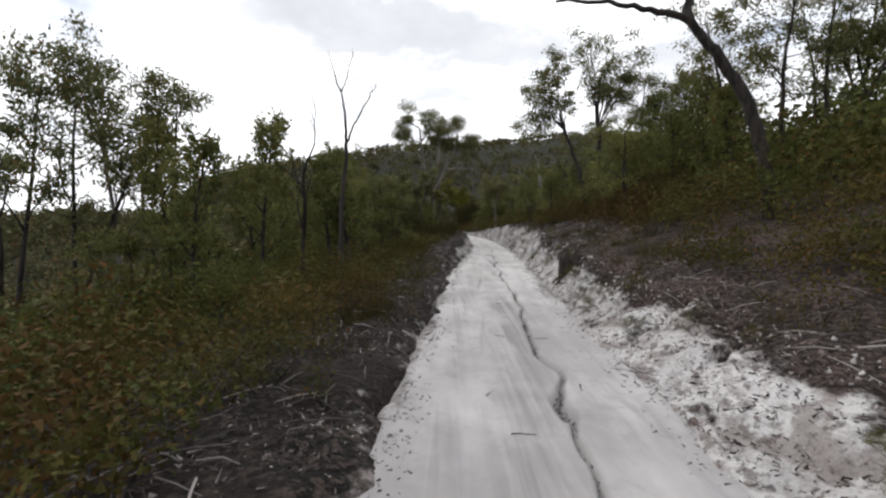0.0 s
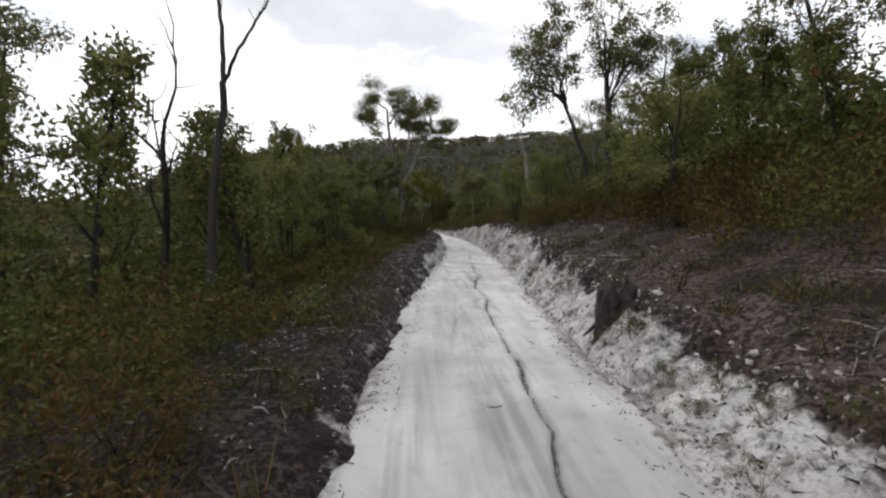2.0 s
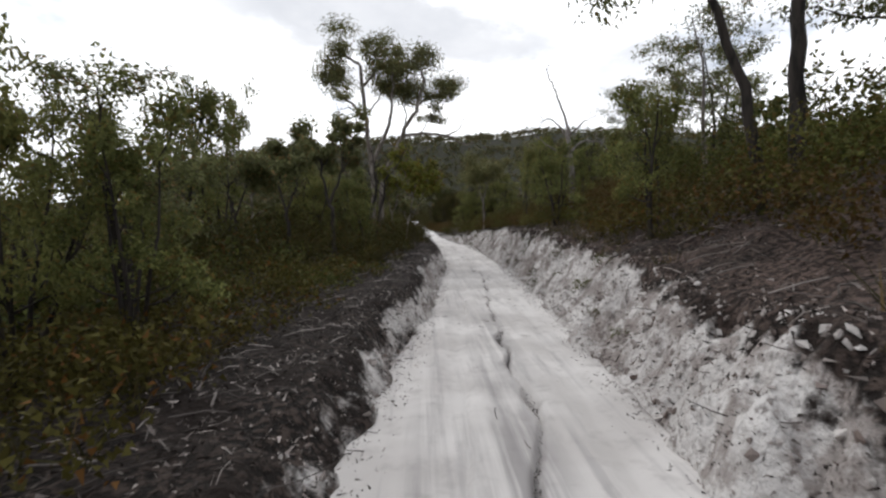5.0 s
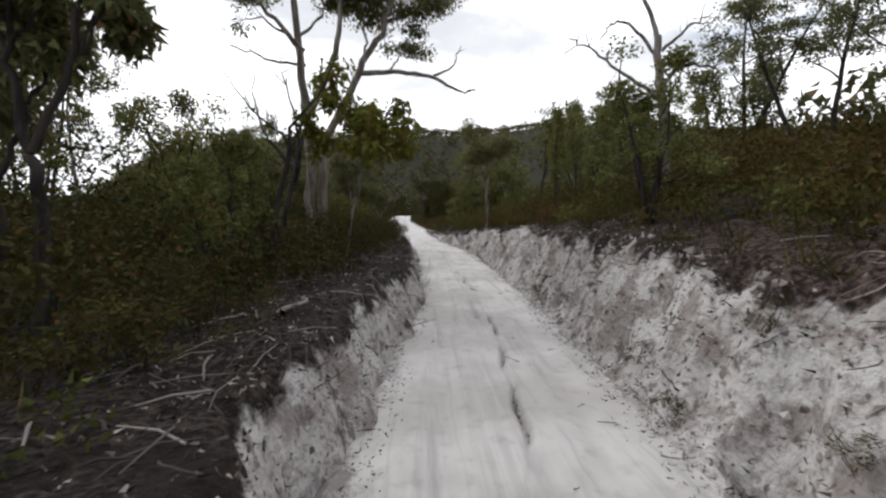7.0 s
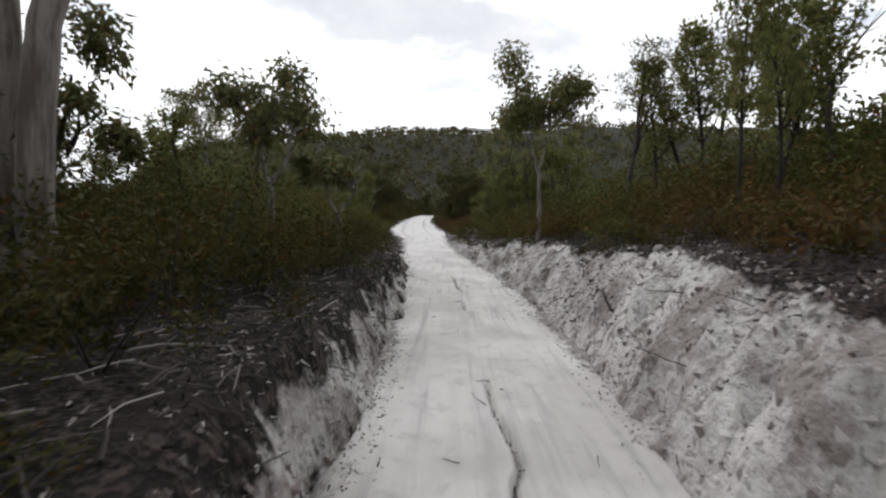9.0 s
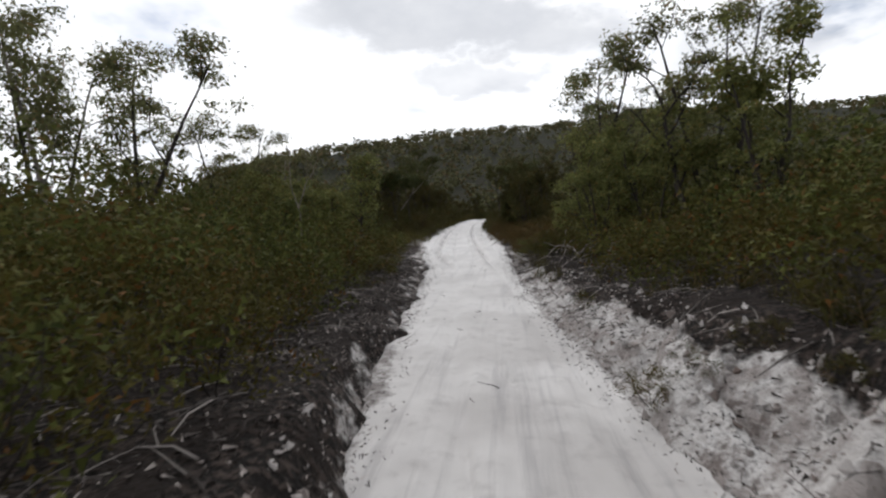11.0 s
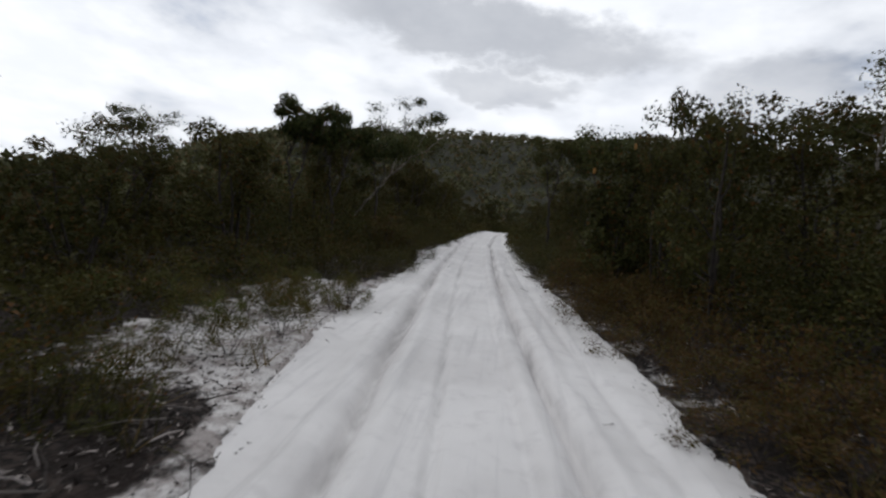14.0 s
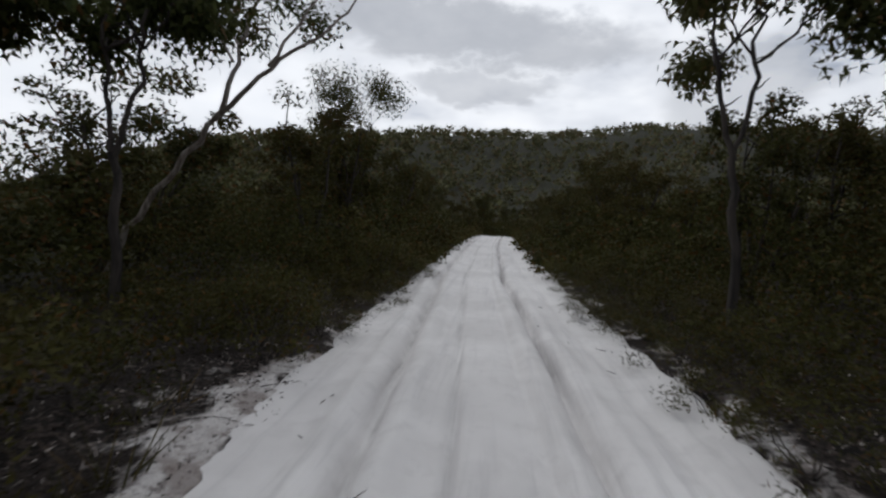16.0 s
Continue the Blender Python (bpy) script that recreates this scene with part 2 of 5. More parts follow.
def make_chip(name, a, b, rare=3.2):
    m, n = material(name)
    one = n.add("ShaderNodeNewGeometry").outputs["Random Per Island"]
    finish(n, n.mix(n.math("POWER", one, rare), a, b), 0.9)
    return m


LITTER = make_chip("leaf_litter", (0.018, 0.013, 0.011, 1), (0.50, 0.44, 0.41, 1))
CLOD = make_chip("clod_dirt", (0.14, 0.105, 0.092, 1), (0.56, 0.53, 0.51, 1), 1.0)
# twig colour, also on the chips that imitate shade in the crack
TWIGS_AND_CRACK_SHADE = make_chip("twig_litter", (0.03, 0.024, 0.022, 1), (0.20, 0.17, 0.16, 1))
PALE_STICKS = make_chip("pale_stick_litter", (0.05, 0.042, 0.038, 1), (0.38, 0.34, 0.32, 1))
SEDGE = make_leaf("sedge_blade", (0.024, 0.026, 0.008, 1), (0.075, 0.070, 0.022, 1), (0.13, 0.09, 0.04, 1), 0.2)

# ---- mesh helpers ----
rng = np.random.default_rng(7)


def mesh_of(name, verts, faces, mat, smooth=False):
    verts, faces = np.asarray(verts, np.float32), np.asarray(faces, np.int32)
    me = bpy.data.meshes.new(name)
    k = faces.shape[1]
    me.vertices.add(len(verts)), me.loops.add(faces.size), me.polygons.add(len(faces))
    me.vertices.foreach_set("co", verts.ravel())
    me.loops.foreach_set("vertex_index", faces.ravel())
    me.polygons.foreach_set("loop_start", np.arange(0, faces.size, k, dtype=np.int32))
    me.polygons.foreach_set("use_smooth", np.full(len(faces), smooth))
    me.update(calc_edges=True)
    me.materials.append(mat)
    return me


class Geo:
    """Faces gathered from many pieces, all of one corner count."""

    def __init__(self):
        self.v, self.f, self.count = [], [], 0

    def add(self, v, f):
        self.v.append(np.asarray(v, float)), self.f.append(np.asarray(f) + self.count)
        self.count += len(v)

    def mesh(self, name, mat, smooth=False):
        return mesh_of(name, np.concatenate(self.v), np.concatenate(self.f), mat, smooth)

    def tube(self, points, radii, sides=6):
        points = np.asarray(points, float)
        along = np.gradient(points, axis=0)
        along /= np.linalg.norm(along, axis=1)[:, None] + 1e-9
        ref = np.array([0.31, 0.95, 0.05]) if abs(along[0, 2]) > 0.6 else np.array([0.0, 0.1, 1.0])
        side = np.cross(along, ref)
        side /= np.linalg.norm(side, axis=1)[:, None]
        other = np.cross(along, side)
        a = np.linspace(0, 2 * np.pi, sides, endpoint=False)
        ring = np.cos(a)[None, :, None] * side[:, None] + np.sin(a)[None, :, None] * other[:, None]
        v = points[:, None] + ring * np.asarray(radii, float)[:, None, None]
        i, j = np.meshgrid(np.arange(len(points) - 1), np.arange(sides), indexing="ij")
        k = (j + 1) % sides
        f = np.stack([i * sides + j, i * sides + k, (i + 1) * sides + k, (i + 1) * sides + j], -1).reshape(-1, 4)
        self.add(v.reshape(-1, 3), f)


def unit(v):
    return v / (np.linalg.norm(v, axis=-1, keepdims=True) + 1e-9)


def leaves(centres, length, width, r, hang=0.0, outward=None, face=None):
    """Slim pointed leaves, each one small tapering blade; face: the way that each blade turns its flat side, more or less."""
    k = len(centres)
    d = r.normal(size=(k, 3))
    if outward is not None:
        d = d * 0.8 + outward
    d[:, 2] -= hang
    d = unit(d)
    if face is None:
        s = unit(np.cross(d, r.normal(size=(k, 3))))
    else:
        flat = unit(face * 0.8 + np.array([0.0, 0.0, 0.25]) + r.normal(size=(k, 3)) * 0.5)
        d = unit(d - 0.85 * flat * np.sum(d * flat, 1, keepdims=True))
        s = unit(np.cross(d, flat))
    up = np.cross(d, s)
    ln = (length * r.uniform(0.6, 1.35, k))[:, None]
    wd = (width * r.uniform(0.7, 1.3, k))[:, None]
    v = np.stack([centres - s * wd, centres + s * wd + up * wd * 0.25, centres + d * ln], 1).reshape(-1, 3)
    return v, np.arange(3 * k).reshape(-1, 3)


def puff(centre, radii, count, r, shell=0.5):
    """Points spread through an uneven ball."""
    d = unit(r.normal(size=(count, 3)))
    q = r.uniform(shell, 1.0, count)[:, None] ** 0.7
    return np.asarray(centre) + d * q * np.asarray(radii), d


TABLE = np.random.default_rng(3).random((256, 256))


def value_noise(x, y):
    xi, yi = np.floor(x).astype(int), np.floor(y).astype(int)
    fx, fy = x - xi, y - yi
    fx, fy = fx * fx * (3 - 2 * fx), fy * fy * (3 - 2 * fy)
    a, b = TABLE[xi % 256, yi % 256], TABLE[(xi + 1) % 256, yi % 256]
    c, d = TABLE[xi % 256, (yi + 1) % 256], TABLE[(xi + 1) % 256, (yi + 1) % 256]
    return (a * (1 - fx) + b * fx) * (1 - fy) + (c * (1 - fx) + d * fx) * fy - 0.5


def fbm(x, y, scale, octaves=4):
    x, y = np.asarray(x, float), np.asarray(y, float)
    total, amp = 0.0, 1.0
    for i in range(octaves):
        total = total + amp * value_noise(x * scale * 2 ** i + 31.7 * i, y * scale * 2 ** i + 11.3 * i)
        amp *= 0.5
    return total


def step(a, lo, hi):
    s = np.clip((a - lo) / (hi - lo), 0, 1)
    return s * s * (3 - 2 * s)


# ---- the lie of the land ----
GRID = np.arange(-400, 1600, 0.5)


def eased(ys, values, width=3.0):
    raw = np.interp(GRID, ys, values)
    k = np.exp(-0.5 * (np.arange(-24, 25) * 0.5 / width) ** 2)
    return np.convolve(np.pad(raw, 24, mode="edge"), k / k.sum(), "valid")


MID_Y = (-400, -8, 0, 5.3, 10, 15, 20.6, 25.9, 30.7, 35, 40, 45.3, 52, 58.5, 65.6, 73.4, 81.6, 95, 110, 125, 140, 1600)
MID_X = eased(MID_Y, (-0.4, -0.4, 0, .41, .83, 1.22, 1.72, 2.2, 2.56, 2.75, 2.70, 2.39, 1.79, 1.10, .39, -.34, -.98, -1.7, -1.8, -1.4, -1.0, -1.0), 1.6)
MID_Z = eased(MID_Y, (-0.6, -0.6, 0, .40, .76, 1.14, 1.44, 1.70, 1.98, 2.26, 2.60, 2.98, 3.51, 4.02, 4.51, 5.10, 5.80, 6.85, 8.05, 9.2, 9.9, 9.9), 1.6)
EDGE_Y = (-400, 0, 12, 16, 25, 33, 45, 52, 58, 65, 68, 73, 77, 80, 86, 95, 130, 1600)
EDGE_L = eased(EDGE_Y, (-.7, -.72, -.85, -.97, -.78, -.7, -.72, -.92, -.8, -1.25, -1.45, -1.95, -1.9, -1.5, -1.85, -1.5, -1.5, -1.5), 0.8)
EDGE_R = eased(EDGE_Y, (1.75, 1.75, 1.5, 1.56, 1.68, 1.6, 1.75, 1.4, 1.5, 2.05, 2.25, 2.4, 2.4, 2.15, 2.3, 2.5, 2.4, 2.4), 0.8)
BANK_Y = (-400, 0, 5, 12, 20, 28, 36, 44, 50, 54, 60, 66, 1600)
BANK_R = eased(BANK_Y, (.35, .35, .5, .85, 1.15, 1.45, 1.4, 1.2, .75, .4, .2, .08, .05), 1.5)
BANK_W = eased(BANK_Y, (2.6, 2.6, 2.0, 1.1, 1.1, 1.2, 1.25, 1.2, 1.3, 1.4, 1.2, 1.0, 1.0), 1.5)
HILL_R = eased(BANK_Y, (.30, .30, .30, .30, .28, .26, .24, .22, .16, .12, .06, .03, .03), 3)
BANK_L = eased(BANK_Y, (.12, .12, .15, .25, .45, .8, .85, .75, .4, .2, .12, .04, .03), 1.5)
BARE_L = eased((-400, 0, 4, 8, 16, 22, 27, 44, 50, 58, 64, 1600), (.34, .34, .34, .3, .3, .6, .72, .52, .36, .36, .40, .42), 1.5)
BARE_R = eased((-400, 0, 5, 8, 13, 17, 24, 46, 52, 58, 1600), (.72, .72, .72, .66, .66, .85, 1.1, 1.1, .7, .42, .12), 1.2)
HILL_L = eased(BANK_Y, (-.30, -.30, -.30, -.28, -.24, -.15, -.10, -.07, -.04, -.02, 0, 0, 0), 3)


def along(curve, y):
    return np.interp(y, GRID, curve)


def land(x, y):
    """Height of the ground, and how bare its sand lies there."""
    x, y = np.asarray(x, float), np.asarray(y, float)
    u = x - along(MID_X, y)
    ragged = 0.34 * fbm(x, y, 0.9, 4) + 0.12 * fbm(x + 9, y, 3.6, 3)
    right = u - along(EDGE_R, y) + ragged
    left = along(EDGE_L, y) - u + ragged
    high, wide = along(BANK_R, y), along(BANK_W, y)
    high = high * (1 + 0.2 * fbm(x * 0.2, y, 0.45, 3))
    z = along(MID_Z, y) - 0.30 + 0.30 * step(np.maximum(right, left), -0.16, 0.12)
    face = step(right / wide, 0.0, 1.0) ** 0.8
    z = z + high * face + along(HILL_R, y) * 22 * np.tanh(np.maximum(right - wide, 0) / 22)
    face_l = step(left, 0.0, 0.5)
    z = z + along(BANK_L, y) * face_l + along(HILL_L, y) * 26 * np.tanh(np.maximum(left - 1.4, 0) / 26)
    z = z - 11 * step(left, 9, 55) * (1 - step(y, 45, 130))
    off = np.maximum(right, left)
    rough = step(off, 0.0, 0.5)
    z = z + rough * (0.10 * fbm(x, y, 1.7, 4) + 0.35 * fbm(x, y, 0.16, 2) * step(off, 1.5, 6))
    # gullies and lumps on the cut faces
    cut = step(right, 0.05, 0.3) * (1 - step(right, wide, wide + 0.5)) * np.clip(high, 0, 1.2)
    body = 1 - 0.75 * step(right / wide, 0.55, 1.0)
    z = z + cut * body * (0.42 * fbm(x * 0.6, y, 1.1, 4) - 0.26 * step(fbm(x + 40, y, 1.6, 3), 0.10, 0.28) + 0.10 * fbm(x, y + 17, 4.5, 3))
    # the long hill round the far end
    r = np.hypot(x, y - 60)
    bearing = np.degrees(np.arctan2(x, y - 60 + 1e-6))
    ridge = np.interp(bearing, (-180, -90, -60, -40, -36, -25, -15, -5, 5, 15, 35, 70, 120, 180), (4, 0, 0, 1, 19, 37, 60, 92, 138, 144, 120, 60, 20, 4))
    crest = np.interp(bearing, (-180, -60, -30, -15, -5, 5, 90, 180), (180, 180, 205, 300, 430, 640, 640, 300))
    z = z + ridge * step(r, 72 + 0.05 * crest, crest) + 5 * fbm(x, y, 0.012, 3) * step(r, 80, 250)
    bare = np.where(right > left, along(BARE_R, y) - step(right / wide - 0.06 * step(y, 19, 26) * (1 - step(y, 44, 50)), 0.40, 0.95) * 0.95 + 0.25 * (1 - step(right, 0.0, 0.25)) * (1 - step(y, 52, 60)),
                    along(BARE_L, y) - step(left, 0.22, 0.55) * 0.62)
    bare = bare - 0.25 * step(off, 3.0, 6.0) - 1.2 * step(off, 5.5, 9.0) - 2.0 * step(y, 131, 135)
    open_sand = step(y, 68.5, 70.5) * (1 - step(y, 75.5, 77)) * step(left, 0, 0.3) * (1 - step(left, 1.5, 3.0))
    open_sand = open_sand + 0.85 * step(y, 83.2, 84.2) * (1 - step(y, 86.6, 87.6)) * step(left, 0, 0.3) * (1 - step(left, 0.8, 1.5))
    lip = 0.40 * step(y, 53.5, 56) * (1 - step(y, 63, 67)) * np.where(left > right, step(left, 0.15, 0.4) * (1 - step(left, 1.6, 3.2)), 0.28 * step(right, 0.1, 0.3) * (1 - step(right, 0.9, 2.0)))
    lip = lip + 0.42 * (1 - step(y, 4.5, 6.5)) * step(left, 0.5, 0.9) * (1 - step(left, 1.6, 2.8))
    lip = lip + 0.36 * step(y, 60, 64) * (1 - step(y, 75, 79)) * step(left, 0, 0.2) * (1 - step(left, 2.0, 4.5))
    return z, np.clip(bare + 0.7 * open_sand + lip, 0, 1.2)


def graded(points):
    """Rising coordinates from (start, spacing) pairs that end with a last value."""
    out = []
    for (a, s), (b, _) in zip(points[:-1], points[1:]):
        out.append(np.arange(a, b - s * 0.5, s))
    return np.concatenate(out + [np.array([points[-1][0]])])


us = np.concatenate([-graded([(2.6, .13), (5.0, .3), (10, .8), (24, 3), (60, 12), (200, 50), (900, 1)])[::-1],
                     graded([(-2.5, .10), (1.0, .065), (4.6, .16), (7.5, .4), (12, 1.0), (24, 3), (60, 12), (200, 50), (900, 1)])])
ys = graded([(-300, 50), (-50, 8), (-10, .5), (0, .11), (54, .17), (96, .4), (130, 1.5), (160, 6), (260, 14), (560, 60), (1400, 1)])
uu, yy = np.meshgrid(us, ys)
xx = uu + along(MID_X, yy)
zz, bare = land(xx, yy)


def ground_z(x, y):
    """Height of the ground sheet at one place."""
    u = x - float(np.interp(y, GRID, MID_X))
    a = min(max(int(np.searchsorted(us, u)) - 1, 0), len(us) - 2)
    b = min(max(int(np.searchsorted(ys, y)) - 1, 0), len(ys) - 2)
    fu, fy = (u - us[a]) / (us[a + 1] - us[a]), (y - ys[b]) / (ys[b + 1] - ys[b])
    near, far = zz[b, a] * (1 - fu) + zz[b, a + 1] * fu, zz[b + 1, a] * (1 - fu) + zz[b + 1, a + 1] * fu
    return float(near * (1 - fy) + far * fy)


ni, nj = uu.shape
i, j = np.meshgrid(np.arange(ni - 1), np.arange(nj - 1), indexing="ij")
quads = np.stack([i * nj + j, i * nj + j + 1, (i + 1) * nj + j + 1, (i + 1) * nj + j], -1).reshape(-1, 4)
me = mesh_of("ground", np.stack([xx, yy, zz], -1).reshape(-1, 3), quads, SOIL, True)
me.attributes.new("bare", "FLOAT", "POINT").data.foreach_set("value", bare.ravel().astype(np.float32))
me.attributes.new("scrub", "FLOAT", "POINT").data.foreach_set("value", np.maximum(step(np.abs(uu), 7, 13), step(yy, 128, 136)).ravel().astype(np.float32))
dry = step(uu, 2.0, 3.2) * step(yy, 3, 9) * (1 - step(yy, 30, 44)) + 0.5 * step(uu, 2.0, 3.0) * (1 - step(yy, 3, 9))
me.attributes.new("dry", "FLOAT", "POINT").data.foreach_set("value", dry.ravel().astype(np.float32))
ground = tagged(new("ground", me), "white sandy hillside soil with dark leaf litter and cut banks", "ground", kind="structure")

# the track: wheel ruts, a washed-out crack, tyre-pressed middle
ty = np.concatenate([np.arange(-8, 0, 0.2), np.arange(0, 92, 0.085), np.arange(92, 134, 0.3)])
tu = np.linspace(0, 1, 120)
el, er = along(EDGE_L, ty) - 0.45, along(EDGE_R, ty) + 0.45
TU = el[:, None] + (er - el)[:, None] * tu[None]
TY = np.broadcast_to(ty[:, None], TU.shape)
TX = TU + along(MID_X, TY)
late = step(TY, 58, 66)
early = 1 - step(TY, 46, 54)


def dent(u, centre, half):
    return np.exp(-((u - centre) / half) ** 2)


def crack_line(y):
    """How far right of the driver's line the washed-out crack runs."""
    return (np.interp(y, (-8, 0, 6, 10, 13, 20, 30, 40, 54), (0.80, 0.78, 0.77, 0.74, 0.58, 0.56, 0.60, 0.46, 0.50))
            + 0.16 * fbm(y * 0 + 9, y, 0.35, 2) + 0.15 * fbm(y * 0 + 2, y, 1.3, 4))


def crack_open(y):
    """0 where the crack has closed, 1 where it gapes."""
    return step(fbm(y * 0 + 4, y, 0.55, 3) + 0.35 * (1 - step(y, 22, 27)), -0.25, 0.10) * (1 - step(y, 46, 54))


wander = 0.10 * fbm(TY * 0 + 5, TY, 0.25, 2)
lane_l, lane_r = -0.12 - 0.68 * late + wander, 1.18 - 0.12 * late + wander
z = along(MID_Z, TY)
z = z - (0.018 + 0.125 * late) * (dent(TU, lane_l, 0.12 - 0.045 * late) + dent(TU, lane_r, 0.10 - 0.04 * late))
z = z + (0.02 + 0.05 * late) * (dent(TU, lane_l + 0.26, 0.13) + dent(TU, lane_r - 0.26, 0.12) + dent(TU, lane_l - 0.28, 0.14) + 0.7 * late * dent(TU, lane_r + 0.24, 0.10))
z = z - 0.055 * late * dent(TU, -0.08 + 0.6 * wander, 0.05) - 0.035 * late * dent(TU, 0.66 - 0.5 * wander, 0.05) - 0.04 * late * dent(TU, 1.75 + wander, 0.09)
# tyre blocks pressed into the lanes
tread = 0.5 + 0.5 * np.sin(TY * 2 * np.pi / 0.17 + 6 * np.abs(TU * 3 % 1 - 0.5))
z = z - 0.012 * step(TY, 42, 50) * (dent(TU, lane_l, 0.09) + dent(TU, lane_r, 0.09)) * tread
gape = 0.022 + 0.022 * step(fbm(TY * 0 + 7, TY, 1.7, 3), 0.0, 0.45) + 0.05 * step(fbm(TY * 0 + 13, TY, 0.9, 3), 0.30, 0.42)
z = z - 0.22 * early * crack_open(TY) * dent(TU, crack_line(TY), gape) ** 2
side_crack = -0.02 + 0.12 * fbm(TY * 0 + 21, TY, 0.6, 3)
z = z - 0.05 * early * step(fbm(TY * 0 + 23, TY, 0.4, 3), 0.0, 0.2) * dent(TU, side_crack, 0.022)
z = z + 0.030 * fbm(TX, TY, 1.6, 3) + 0.018 * fbm(TX, TY, 8.0, 3) + 0.03 * fbm(TX, TY * 0.3, 3.0, 2) * (0.4 + late)
z = z - 0.30 * (1 - step(np.minimum(TU - el[:, None], er[:, None] - TU) + 0.10 * fbm(TX, TY, 2.5, 3), 0.0, 0.40))
ni, nj = TU.shape
i, j = np.meshgrid(np.arange(ni - 1), np.arange(nj - 1), indexing="ij")
quads = np.stack([i * nj + j, i * nj + j + 1, (i + 1) * nj + j + 1, (i + 1) * nj + j], -1).reshape(-1, 4)
me = mesh_of("road", np.stack([TX, TY, z], -1).reshape(-1, 3), quads, SAND, True)
# early term is wear; the late term paints shadow lines along the ruts
worn_and_shade = 0.85 * (1 - 0.6 * step(TY, 15, 30)) * early * (dent(TU, 0.42, 0.36) + 0.5 * dent(TU, -0.35, 0.16)) + 0.75 * late * (dent(TU, lane_l, 0.08) + dent(TU, lane_r, 0.08) + 0.6 * dent(TU, -0.08 + 0.6 * wander, 0.05))
from_edge = np.minimum(TU - el[:, None], er[:, None] - TU) - 0.45 + 0.3 * fbm(TX, TY, 0.9, 4)
soiled = (1 - step(from_edge, -0.2, 0.25)) * (0.75 + 0.4 * fbm(TX, TY, 0.3, 2)) * (1 - 0.4 * late)
me.attributes.new("worn_and_shade", "FLOAT", "POINT").data.foreach_set("value", worn_and_shade.ravel().astype(np.float32))
me.attributes.new("soiled", "FLOAT", "POINT").data.foreach_set("value", np.clip(soiled, 0, 1).ravel().astype(np.float32))
me.attributes.new("fresh", "FLOAT", "POINT").data.foreach_set("value", step(TY, 44, 64).ravel().astype(np.float32))
me.attributes.new("damp", "FLOAT", "POINT").data.foreach_set("value", (1 - step(TY, 5, 16)).ravel().astype(np.float32))
track = new("road", me)
tagged(track, "pale sand track with wheel ruts and a washed-out crack", "track", kind="structure")

# ---- plants ----


def part(name, me, parent, label=""):
    ob = new(name, me)
    ob.parent = parent
    return tagged(ob, label) if label else ob


def bent(start, way, length, r, points=6, wobble=0.10, rise=0.0):
    """A crooked line from start along way."""
    way = np.asarray(way, float) / np.linalg.norm(way)
    out, p = [np.asarray(start, float)], np.asarray(start, float)
    d = way.copy()
    for _ in range(points - 1):
        d = unit(d + r.normal(size=3) * wobble + np.array([0, 0, rise]))
        p = p + d * length / (points - 1)
        out.append(p)
    return np.array(out)


def taper(a, b, k):
    return np.linspace(a, b, k)


def gum(seed, h=7.0, lean=(0.0, 0.0), clear=0.35, limbs=6, spread=0.32, stout=0.02, leaf=0.15, per=75, bark=None, leafy=None, name="gum_tree", stems=1):
    """An open gum tree: crooked pale limbs that carry loose tufts of hanging leaves."""
    r = np.random.default_rng(seed)
    tree = new(name)
    crown, branch_sets = Geo(), []
    bark, leafy = bark or GREY_BARK, leafy or GUM_LEAF
    for s in range(stems):
        trunk = Geo()
        away = r.normal(size=2) * 0.16 * (stems > 1)
        way = np.array([lean[0] + away[0], lean[1] + away[1], 1.0])
        line = bent((away[0] * 0.6, away[1] * 0.6, -0.15), way, h * 0.86, r, 10, 0.06, 0.03)
        trunk.tube(line, taper(stout * h, stout * h * 0.22, 10), 8)
        part("trunk", trunk.mesh("trunk", bark, True), tree)
        for k in range(limbs):
            at = clear + (1 - clear) * (k + r.uniform(0.1, 0.9)) / limbs
            f = at * 9
            i0 = min(int(f), 8)
            base = line[i0] + (line[i0 + 1] - line[i0]) * (f - i0)
            turn = k * 2.4 + r.uniform(-0.5, 0.5) + s
            reach = h * spread * (1.15 - 0.6 * at) * r.uniform(0.75, 1.25)
            out = np.array([math.cos(turn), math.sin(turn), r.uniform(0.35, 1.0)])
            limb = Geo()
            bl = bent(base, out, reach, r, 6, 0.16, 0.10)
            thick = stout * h * (1 - 0.75 * at) * 0.55
            limb.tube(bl, taper(thick, thick * 0.3, 6), 5)
            tips = [bl[-1], bl[3]]
            for _ in range(3):
                b0 = bl[r.integers(2, 6)]
                tw = bent(b0, unit(r.normal(size=3)) + out * 0.7, reach * 0.5, r, 4, 0.25, 0.12)
                limb.tube(tw, taper(thick * 0.4, thick * 0.12, 4), 4)
                tips.append(tw[-1])
            part("limb", limb.mesh("limb", bark, True), tree)
            for tip in tips:
                size = h * r.uniform(0.035, 0.062)
                c, d = puff(tip, (size * 1.25, size * 1.25, size * 0.8), int(per * r.uniform(0.6, 1.4)), r, 0.05)
                crown.add(*leaves(c, leaf, leaf * 0.3, r, 0.7, d * 0.5, face=d))
        top = line[-1]
        c, d = puff(top, (h * 0.1, h * 0.1, h * 0.08), int(per * 1.4), r, 0.15)
        crown.add(*leaves(c, leaf, leaf * 0.3, r, 0.6, d * 0.5, face=d))
    part("crown", crown.mesh("crown", leafy), tree)
    return tree


